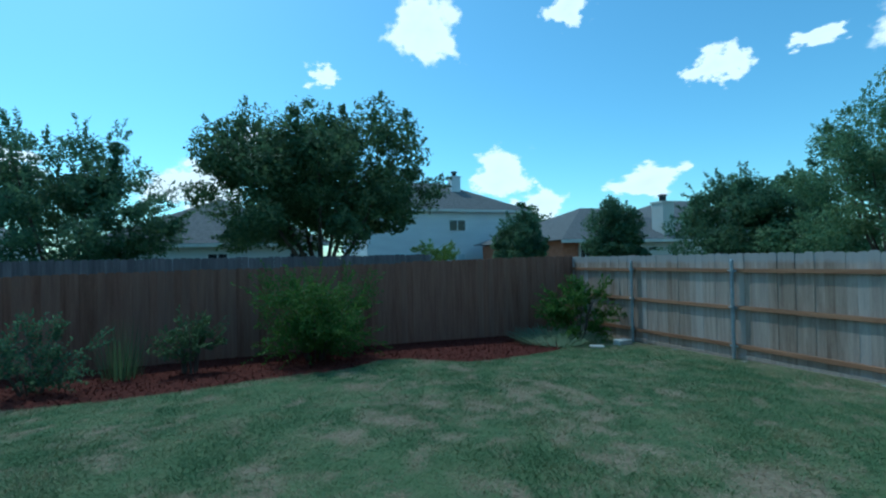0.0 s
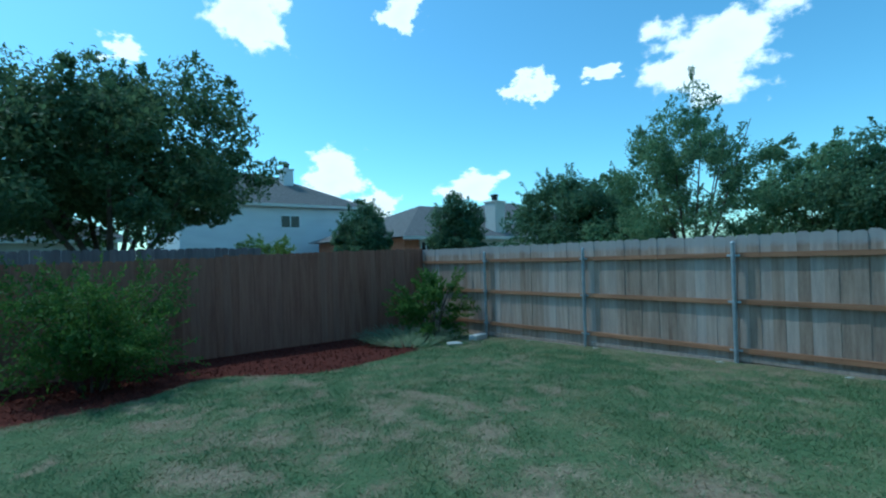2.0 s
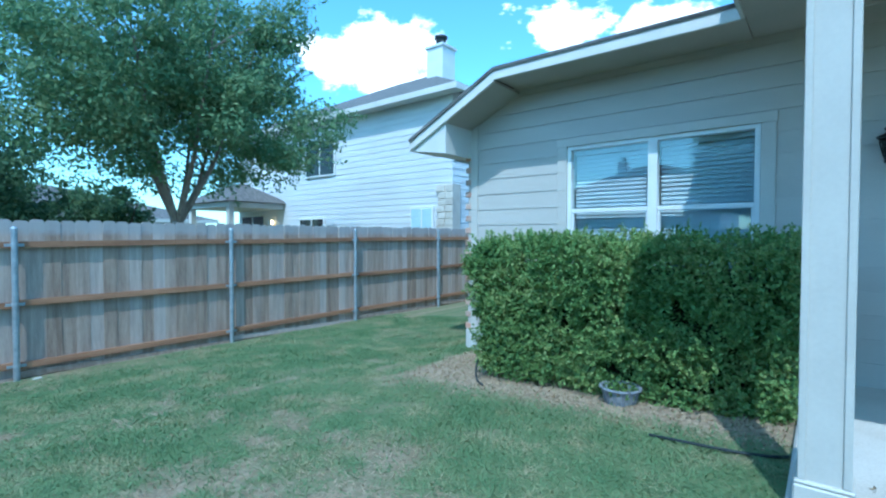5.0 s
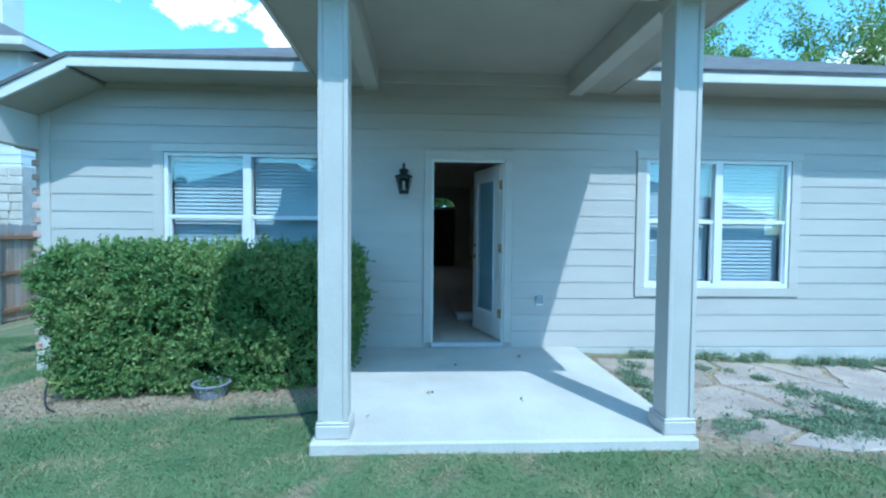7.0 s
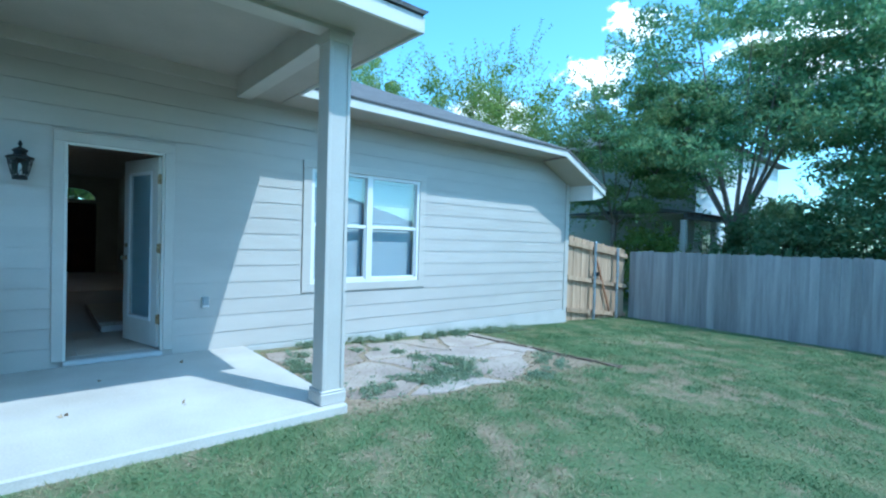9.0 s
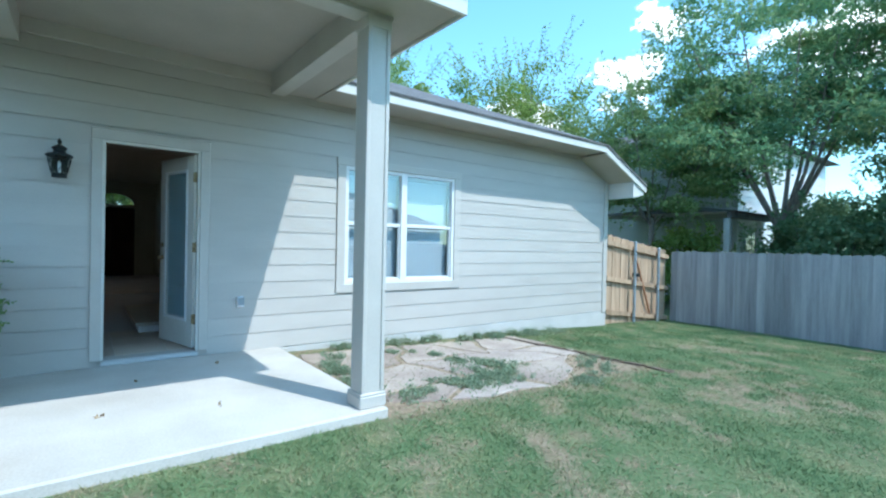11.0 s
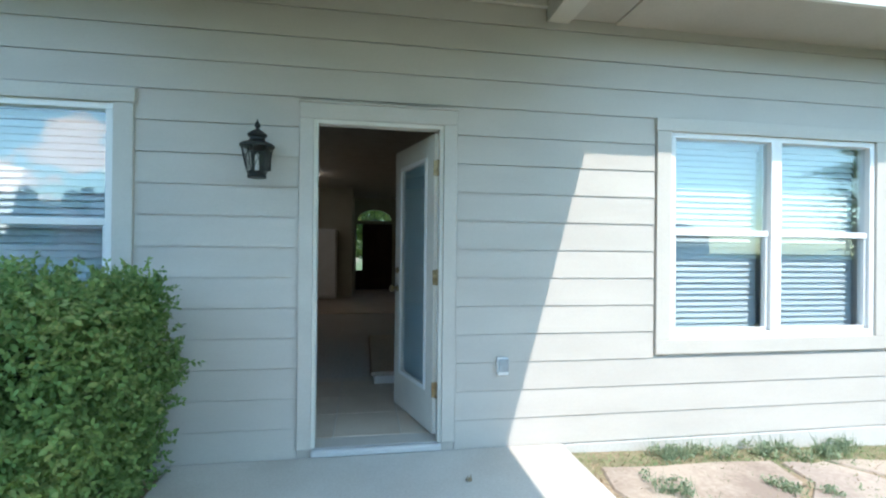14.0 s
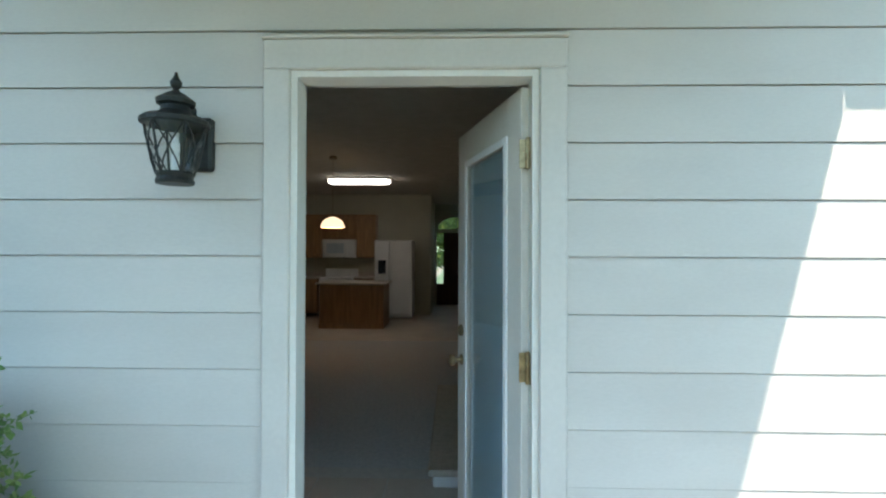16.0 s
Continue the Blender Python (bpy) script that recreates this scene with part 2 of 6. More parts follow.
PALEBARK = pmat("pale_bark", (0.17, 0.14, 0.115), (0.32, 0.28, 0.24), 6.0, (4, 4, 0.8), 0.95, 0.6)
PLASTIC = pmat("grey_plastic", (0.17, 0.185, 0.21), (0.25, 0.265, 0.29), 8.0, rough=0.5, bump=0.05)
RUBBER = pmat("black_rubber", (0.012, 0.018, 0.02), (0.03, 0.04, 0.045), 8.0, rough=0.6, bump=0.1)
MESHCLOTH = glassmat("insect_screen", 0.0, (0.94, 0.95, 0.96))
# flat blue for sky mirrored in glass, painted on door blind and far pane
SKYTINT = pmat("sky_reflection_blue", (0.48, 0.64, 0.70), (0.56, 0.71, 0.76), 2.0, rough=0.15, bump=0.0)
GLASS = glassmat("window_glass", 0.10, (0.93, 0.965, 0.975))
CLEAR = glassmat("lamp_glass", 0.06, (0.95, 0.97, 0.98))
LEAF_OAK = leafmat("oak_leaf", (0.062, 0.108, 0.054), (0.120, 0.182, 0.085), (0.205, 0.260, 0.120), trans=0.5)
LEAF_DARK = leafmat("dark_leaf", (0.068, 0.125, 0.078), (0.128, 0.210, 0.112), (0.205, 0.290, 0.140), trans=0.5)
LEAF_ELM = leafmat("elm_leaf", (0.105, 0.195, 0.098), (0.190, 0.292, 0.148), (0.300, 0.365, 0.185))
LEAF_MIMOSA = leafmat("mimosa_leaf", (0.150, 0.250, 0.110), (0.290, 0.400, 0.160), (0.460, 0.480, 0.230), trans=0.5)
LEAF_FROND = leafmat("frond_leaf", (0.105, 0.225, 0.120), (0.235, 0.380, 0.180), (0.520, 0.560, 0.280), trans=0.48, patch=0.7, share=0.55)
LEAF_LIGHT = leafmat("light_leaf", (0.144, 0.240, 0.064), (0.255, 0.351, 0.088), (0.420, 0.420, 0.144))
LEAF_BOX = leafmat("boxwood_leaf", (0.110, 0.205, 0.070), (0.200, 0.315, 0.100), (0.400, 0.440, 0.175), 0.45, 0.3, patch=2.0, share=0.45)
LEAF_NEW = leafmat("boxwood_shoot", (0.20, 0.31, 0.10), (0.31, 0.42, 0.14), (0.46, 0.50, 0.22))
LEAF_SHRUB = leafmat("shrub_leaf", (0.060, 0.120, 0.030), (0.108, 0.192, 0.042), (0.192, 0.264, 0.060))
GRASS = leafmat("grass_blade", (0.110, 0.188, 0.085), (0.165, 0.240, 0.110), (0.40, 0.33, 0.20), 0.8, 0.1, patch=2.4, share=0.62)
WEED = leafmat("weed_leaf", (0.17, 0.24, 0.155), (0.27, 0.35, 0.225), (0.41, 0.45, 0.31))
MULCHCHIP = leafmat("mulch_chip", (0.05, 0.013, 0.010), (0.11, 0.028, 0.02), (0.20, 0.06, 0.04), 0.9, 0.0)
STRAW = leafmat("dry_litter", (0.20, 0.15, 0.095), (0.33, 0.255, 0.165), (0.47, 0.385, 0.265), 0.9, 0.0)


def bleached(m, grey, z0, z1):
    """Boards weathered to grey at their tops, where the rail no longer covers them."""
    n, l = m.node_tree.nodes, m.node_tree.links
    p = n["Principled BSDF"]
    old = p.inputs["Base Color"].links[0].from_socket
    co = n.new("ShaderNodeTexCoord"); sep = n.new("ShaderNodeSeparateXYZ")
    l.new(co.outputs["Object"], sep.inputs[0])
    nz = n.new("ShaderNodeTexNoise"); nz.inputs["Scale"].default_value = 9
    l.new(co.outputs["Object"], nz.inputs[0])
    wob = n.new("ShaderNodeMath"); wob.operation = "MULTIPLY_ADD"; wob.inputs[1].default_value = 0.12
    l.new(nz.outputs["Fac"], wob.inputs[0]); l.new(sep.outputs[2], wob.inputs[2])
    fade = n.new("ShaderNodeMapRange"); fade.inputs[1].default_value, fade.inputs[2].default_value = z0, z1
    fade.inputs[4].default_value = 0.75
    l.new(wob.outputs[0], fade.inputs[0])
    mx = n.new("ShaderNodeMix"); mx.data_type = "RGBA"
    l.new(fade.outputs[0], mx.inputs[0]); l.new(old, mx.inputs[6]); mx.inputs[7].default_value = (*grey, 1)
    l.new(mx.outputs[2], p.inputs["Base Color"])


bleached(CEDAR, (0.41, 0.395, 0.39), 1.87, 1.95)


# ---- mesh helpers ----
HOME = {}


def mesh_object(name, bm, material):
    me = bpy.data.meshes.new(name)
    bm.normal_update()
    bm.to_mesh(me)
    bm.free()
    me.materials.append(material)
    return new(name, me)


def thing(name, loc, label, category, group=""):
    e = new(name)
    e.empty_display_size = 0.1
    e.location = loc
    HOME[e.name] = Vector(loc)
    return tagged(e, label, category, group)


def adopt(ob, parent, label=""):
    """Parents ob, whose mesh is laid out in the world's coordinates."""
    ob.parent = parent
    if parent.name in HOME:
        ob.matrix_parent_inverse = Matrix.Translation(-HOME[parent.name])
    if label:
        ob["label"] = label
    return ob


def part(name, bm, material, parent, label=""):
    return adopt(mesh_object(name, bm, material), parent, label)


def add_box(bm, x0, x1, y0, y1, z0, z1, bevel=0.0):
    m = Matrix.Translation(((x0 + x1) / 2, (y0 + y1) / 2, (z0 + z1) / 2)) @ Matrix.Diagonal((abs(x1 - x0), abs(y1 - y0), abs(z1 - z0), 1))
    made = bmesh.ops.create_cube(bm, size=1, matrix=m)
    if bevel:
        edges = list({e for v in made["verts"] for e in v.link_edges})
        bmesh.ops.bevel(bm, geom=edges, offset=bevel, segments=1, affect="EDGES")
    return bm


def box(x0, x1, y0, y1, z0, z1, bevel=0.0):
    return add_box(bmesh.new(), x0, x1, y0, y1, z0, z1, bevel)


def add_tube(bm, points, radii, sides=8):
    """A tapered tube through points."""
    rings = []
    for i, p in enumerate(points):
        a = points[max(i - 1, 0)]
        b = points[min(i + 1, len(points) - 1)]
        d = (Vector(b) - Vector(a)).normalized()
        u = d.orthogonal().normalized()
        w = d.cross(u)
        rings.append([bm.verts.new(Vector(p) + (u * math.cos(k * math.tau / sides) + w * math.sin(k * math.tau / sides)) * radii[i]) for k in range(sides)])
    for r, s in zip(rings, rings[1:]):
        for k in range(sides):
            bm.faces.new((r[k], r[(k + 1) % sides], s[(k + 1) % sides], s[k]))
    bm.faces.new(rings[0][::-1])
    bm.faces.new(rings[-1])
    return bm


def add_lathe(bm, centre, profile, sides=16, squash=1.0):
    """A turned shape: (radius, z) rows round an upright axis."""
    rings = []
    for r, z in profile:
        rings.append([bm.verts.new((centre[0] + r * math.cos(k * math.tau / sides), centre[1] + squash * r * math.sin(k * math.tau / sides), centre[2] + z)) for k in range(sides)])
    for r, s in zip(rings, rings[1:]):
        for k in range(sides):
            bm.faces.new((r[k], r[(k + 1) % sides], s[(k + 1) % sides], s[k]))
    bm.faces.new(rings[0][::-1])
    bm.faces.new(rings[-1])
    return bm


def add_prism(bm, outline, y0, y1):
    """An outline in x and z carried from y0 to y1."""
    a = [bm.verts.new((x, y0, z)) for x, z in outline]
    b = [bm.verts.new((x, y1, z)) for x, z in outline]
    bm.faces.new(a)
    bm.faces.new(b[::-1])
    k = len(a)
    for i in range(k):
        bm.faces.new((a[i], b[i], b[(i + 1) % k], a[(i + 1) % k]))
    bmesh.ops.recalc_face_normals(bm, faces=bm.faces[:])
    return bm


def shard_mesh(name, verts, faces, material):
    """Many small faces at once, from arrays."""
    me = bpy.data.meshes.new(name)
    verts = np.asarray(verts, dtype=np.float32).reshape(-1, 3)
    faces = np.asarray(faces, dtype=np.int32)
    nf, k = faces.shape
    me.vertices.add(len(verts)); me.vertices.foreach_set("co", verts.ravel())
    me.loops.add(nf * k); me.loops.foreach_set("vertex_index", faces.ravel())
    me.polygons.add(nf); me.polygons.foreach_set("loop_start", np.arange(nf, dtype=np.int32) * k)
    me.update(calc_edges=True)
    me.materials.append(material)
    return new(name, me)


def leaf_cloud(rng, centres, spread, per, size, flat=0.6, slim=0.5):
    """Leaves as folded diamonds about clump centres: points and faces."""
    c = np.repeat(centres, per, axis=0)
    n = len(c)
    s = np.repeat(spread, per) if np.ndim(spread) else np.full(n, spread)
    d = rng.normal(size=(n, 3)); d /= np.linalg.norm(d, axis=1)[:, None]
    p = c + d * (s * rng.random(n) ** 0.45)[:, None] * np.array([1, 1, flat + 0.2])
    u = rng.normal(size=(n, 3)) + d * 0.8; u /= np.linalg.norm(u, axis=1)[:, None]
    v = np.cross(u, rng.normal(size=(n, 3)) * 0.6 + np.array([0, 0, 1])); v /= np.linalg.norm(v, axis=1)[:, None] + 1e-9
    w = np.cross(u, v)
    l = (size * (0.6 + 0.8 * rng.random(n)))[:, None]
    a, b = p - u * l * 0.5, p + u * l * 0.5
    e, f = p + v * l * slim * 0.5 + w * l * 0.12, p - v * l * slim * 0.5 + w * l * 0.12
    verts = np.stack([a, e, b, f], axis=1).reshape(-1, 3)
    i = np.arange(n)[:, None] * 4
    faces = np.concatenate([i + np.array([[0, 1, 2]]), i + np.array([[0, 2, 3]])], axis=1).reshape(-1, 3)
    return verts, faces


def tufts(rng, centres, radii, per, size, flat=0.7, slim=0.5):
    """Leaves laid like shingles over rounded tufts, facing out and up: points and faces."""
    c = np.repeat(centres, per, axis=0)
    n = len(c)
    r = np.repeat(radii, per)
    d = rng.normal(size=(n, 3)); d /= np.linalg.norm(d, axis=1)[:, None]
    p = c + d * (r * (0.5 + 0.5 * rng.random(n) ** 0.6) * (0.85 + 0.3 * rng.random(n)))[:, None] * np.array([1, 1, flat])
    m = d + np.array([0, 0, 0.45]) + rng.normal(size=(n, 3)) * 0.42
    m /= np.linalg.norm(m, axis=1)[:, None]
    u = np.cross(m, rng.normal(size=(n, 3))) + d * 0.5; u /= np.linalg.norm(u, axis=1)[:, None] + 1e-9
    v = np.cross(m, u); v /= np.linalg.norm(v, axis=1)[:, None] + 1e-9
    l = (size * (0.6 + 0.8 * rng.random(n)))[:, None]
    a, b = p - u * l * 0.5, p + u * l * 0.5
    e, f = p + v * l * slim * 0.5 + m * l * 0.1, p - v * l * slim * 0.5 + m * l * 0.1
    verts = np.stack([a, e, b, f], axis=1).reshape(-1, 3)
    i = np.arange(n)[:, None] * 4
    faces = np.concatenate([i + np.array([[0, 1, 2]]), i + np.array([[0, 2, 3]])], axis=1).reshape(-1, 3)
    return verts, faces


def shoots(rng, starts, ways, reach, size, steps=9, per=3, droop=0.12, slim=0.42):
    """Leaves set close along thin curving shoots: points and faces."""
    g = (np.arange(steps) + 0.6) / steps
    far = reach * (0.5 + 0.7 * rng.random(len(starts)))
    p = starts[:, None, :] + ways[:, None, :] * (far[:, None] * g[None, :])[:, :, None]
    p[:, :, 2] -= droop * far[:, None] * g[None, :] ** 2
    p = np.repeat(p.reshape(-1, 3), per, axis=0)
    w = np.repeat(ways, steps * per, axis=0)
    n = len(p)
    u = rng.normal(size=(n, 3)) + w * 1.1; u /= np.linalg.norm(u, axis=1)[:, None]
    v = np.cross(u, rng.normal(size=(n, 3))); v /= np.linalg.norm(v, axis=1)[:, None] + 1e-9
    l = (size * (0.6 + 0.6 * rng.random(n)))[:, None]
    p = p + u * l * 0.5
    verts = np.stack([p - u * l * 0.5, p + v * l * slim * 0.5, p + u * l * 0.5, p - v * l * slim * 0.5], axis=1).reshape(-1, 3)
    i = np.arange(n)[:, None] * 4
    faces = np.concatenate([i + np.array([[0, 1, 2]]), i + np.array([[0, 2, 3]])], axis=1).reshape(-1, 3)
    return verts, faces


def ground_z(x, y):
    """The yard falls away from the patio to the fences."""
    ex = 0.055 * max(0.0, x - 1.2) + 0.036 * max(0.0, -x - 1.2)
    ey = 0.05 * max(0.0, y + 0.3)
    return 0.03 - min(0.66, math.hypot(ex, ey)) + 0.012 * noise.noise((x * 0.9, y * 0.9, 3.1))


def tree(name, x, y, top, width, base, leaf, bark, label, seed, clumps=70, per=110, size=0.16, trunk=0.13, bare=0.25, forks=6, z0=None, tall=0.72, spread=0.2, point=0.0, lean=0.0, wisps=0, reach=0.8, under=0.0):
    """A tree: trunk that forks into limbs, crown of leaf clumps with gaps."""
    rng = np.random.default_rng(seed)
    z0 = ground_z(max(-9, min(8, x)), max(-8, min(10, y))) - 0.05 if z0 is None else z0
    t = thing(name, (x, y, z0), label, "tree" if "shrub" not in name else "shrub")
    h = top - z0
    bm = bmesh.new()
    split = z0 + h * base
    crown_z, rz, rx = z0 + h * (base + 1) / 2, h * (1 - base) / 2 * 1.02, width / 2
    if trunk > 0:
        add_tube(bm, [(x, y, z0 - 0.1), (x + 0.03 + lean * 0.4, y, (z0 + split) / 2), (x + lean, y + 0.05, split + 0.1)], [trunk * 1.25, trunk, trunk * 0.9], 9)
        for k in range(forks):
            a = k * math.tau / forks + rng.random() * 0.7
            r = rx * (0.3 + 0.35 * rng.random())
            zt = crown_z + rz * (0.1 + 0.6 * rng.random())
            s = Vector((x + lean, y + 0.03, split - 0.1))
            e = Vector((x + lean + r * math.cos(a), y + r * math.sin(a), zt))
            m = s.lerp(e, 0.45) + Vector((0, 0, -0.06 * h))
            add_tube(bm, [s, m, e], [trunk * 0.55, trunk * 0.33, trunk * 0.08], 6)
            for j in range(3):
                q = m.lerp(e, 0.2 + 0.25 * j)
                o = q + Vector((rng.uniform(-1, 1) * rx * 0.22, rng.uniform(-1, 1) * rx * 0.22, rz * 0.2 * rng.random()))
                add_tube(bm, [q, q.lerp(o, 0.5) + Vector((0, 0, 0.04)), o], [trunk * 0.2, trunk * 0.13, trunk * 0.04], 5)
        part("trunk", bm, bark, t)
    else:
        for k in range(9):
            a = rng.random() * math.tau
            e = Vector((x + rx * 0.6 * math.cos(a), y + rx * 0.6 * math.sin(a), z0 + h * (0.5 + 0.3 * rng.random())))
            add_tube(bm, [(x + 0.1 * math.cos(a), y + 0.1 * math.sin(a), z0 - 0.03), Vector((x, y, z0)).lerp(e, 0.5) + Vector((0, 0, 0.08)), e], [0.02, 0.014, 0.005], 5)
        part("stem", bm, bark, t)
    d = rng.normal(size=(clumps, 3)); d /= np.linalg.norm(d, axis=1)[:, None]
    rad = np.where(rng.random(clumps) < 1 - bare, 0.72 + 0.28 * rng.random(clumps), 0.25 + 0.45 * rng.random(clumps))
    bumpy = np.array([1 + 0.34 * noise.noise((float(v[0]) * 1.7 + seed, float(v[1]) * 1.7, float(v[2]) * 1.7)) for v in d])
    c = d * (rad * bumpy)[:, None]
    c[:, :2] *= (1 - point * np.clip(c[:, 2], -0.2, 1))[:, None]
    if under:
        c = c[(c[:, 2] > -0.75 + under * rng.random(clumps))]
    c = c * np.array([rx * (1 - spread * 0.75), rx * (1 - spread * 0.75), rz * (1 - spread * 0.6)]) + np.array([x + lean, y, crown_z])
    sp = rx * spread * (0.55 + 0.85 * rng.random(len(c)))
    v, f = tufts(rng, c, sp, per, size, tall)
    if wisps:
        # thin shoots that stand out of the crown, with leaves along them
        q = c[rng.integers(0, len(c), wisps)]
        out = (q - np.array([x + lean, y, crown_z])) / np.array([rx, rx, rz]) + np.array([0, 0, 0.55]) + rng.normal(size=(wisps, 3)) * 0.22
        out /= np.linalg.norm(out, axis=1)[:, None]
        v2, f2 = shoots(rng, q + out * rx * spread * 0.6, out, reach, size * 1.05)
        f = np.concatenate([f, f2 + len(v)])
        v = np.concatenate([v, v2])
    adopt(shard_mesh("crown", v, f, leaf), t)
    return t


# ---- ground ----
def bed_edge(x):
    """Where the lawn meets the mulch bed along the back fence."""
    x = max(-12.0, min(12.0, x))
    return 7.75 + 0.2 * math.sin(1.2 * x + 0.6) + 1.0 * math.exp(-((x - 2.5) / 0.75) ** 2) + 3.0 / (1 + math.exp(-(x - 6.5) * 4))


def bareness(x, y):
    """0 for full turf, 1 for bare or dry ground."""
    n = 0.45 * noise.noise((x * 0.6, y * 0.6, 0.4)) + 0.6 * noise.noise((x * 2.3, y * 2.3, 7.7)) + 0.75 * noise.noise((x * 5.5, y * 5.5, 2.2))
    b = max(0.0, min(0.9, (n - 0.08) * 1.7 + 0.22 * max(0.0, 1 - abs(x - 2.6) / 3.0)))
    if y < -0.9 and 0.9 < x < 4.5:
        b = max(b, min(1.0, (-0.9 - y) / 0.35))
    if y < 0.0 and -5.0 < x < -1.2:
        b = max(b, min(1.0, -y / 0.25, (x + 5.0) / 0.3) * (1.0 if y > -2.3 else 0.6))
    if x > 7.2:
        b = max(b, min(0.38, (x - 7.2) / 1.6))
    return b


def lattice(lo, hi, step, far):
    k = int(round((hi - lo) / step))
    return [-v for v in far[::-1]] + [lo + (hi - lo) * i / k for i in range(k + 1)] + far


def build_ground():
    xs, ys = lattice(-12, 10, 0.14, [30, 70, 200, 700, 2500]), lattice(-5, 13, 0.14, [30, 70, 200, 700, 2500])
    verts, mask = [], []
    for y in ys:
        for x in xs:
            verts.append((x, y, ground_z(max(-12, min(10, x)), max(-5, min(13, y)))))
            mulch = 1.0 if y > bed_edge(x) and y < 11.2 and -11 < x < 7.2 else 0.0
            mask.append((bareness(x, y), mulch, 0, 1))
    nx = len(xs)
    faces = [(j * nx + i, j * nx + i + 1, (j + 1) * nx + i + 1, (j + 1) * nx + i) for j in range(len(ys) - 1) for i in range(nx - 1)]
    me = bpy.data.meshes.new("ground")
    me.from_pydata(verts, [], faces)
    lay = me.color_attributes.new("cover", "FLOAT_COLOR", "POINT")
    lay.data.foreach_set("color", np.array(mask, dtype=np.float32).ravel())
    m = pmat("lawn_soil", (0.10, 0.150, 0.068), (0.16, 0.19, 0.092), 3.0, rough=1.0, bump=0.4, fine=45, spec=0.1)
    n, l = m.node_tree.nodes, m.node_tree.links
    p = n["Principled BSDF"]
    green = p.inputs["Base Color"].links[0].from_socket
    at = n.new("ShaderNodeAttribute"); at.attribute_name = "cover"
    sep = n.new("ShaderNodeSeparateColor"); l.new(at.outputs["Color"], sep.inputs[0])
    nz = n.new("ShaderNodeTexNoise"); nz.inputs["Scale"].default_value = 22; nz.inputs["Detail"].default_value = 5
    co = n.new("ShaderNodeTexCoord"); l.new(co.outputs["Object"], nz.inputs[0])
    rp = n.new("ShaderNodeValToRGB")
    rp.color_ramp.elements[0].position, rp.color_ramp.elements[0].color = 0.3, (0.22, 0.165, 0.115, 1)
    rp.color_ramp.elements[1].position, rp.color_ramp.elements[1].color = 0.7, (0.38, 0.30, 0.21, 1)
    l.new(nz.outputs["Fac"], rp.inputs[0])
    m1 = n.new("ShaderNodeMix"); m1.data_type = "RGBA"
    l.new(sep.outputs[0], m1.inputs[0]); l.new(green, m1.inputs[6]); l.new(rp.outputs[0], m1.inputs[7])
    r2 = n.new("ShaderNodeValToRGB")
    r2.color_ramp.elements[0].position, r2.color_ramp.elements[0].color = 0.35, (0.045, 0.013, 0.010, 1)
    r2.color_ramp.elements[1].position, r2.color_ramp.elements[1].color = 0.7, (0.13, 0.036, 0.025, 1)
    l.new(nz.outputs["Fac"], r2.inputs[0])
    m2 = n.new("ShaderNodeMix"); m2.data_type = "RGBA"
    l.new(sep.outputs[1], m2.inputs[0]); l.new(m1.outputs[2], m2.inputs[6]); l.new(r2.outputs[0], m2.inputs[7])
    l.new(m2.outputs[2], p.inputs["Base Color"])
    me.materials.append(m)
    return tagged(new("ground", me), "patchy sloping lawn with dry bare spots and red mulch bed", "ground", kind="structure")


build_ground()


# ---- the house: walls, roof, porch ----
WY = -2.63
DOOR = (-0.405, 0.413, 0.15, 2.205)
W1 = (1.55, 3.32, 0.76, 2.24)
W2 = (-3.75, -2.03, 0.78, 2.25)


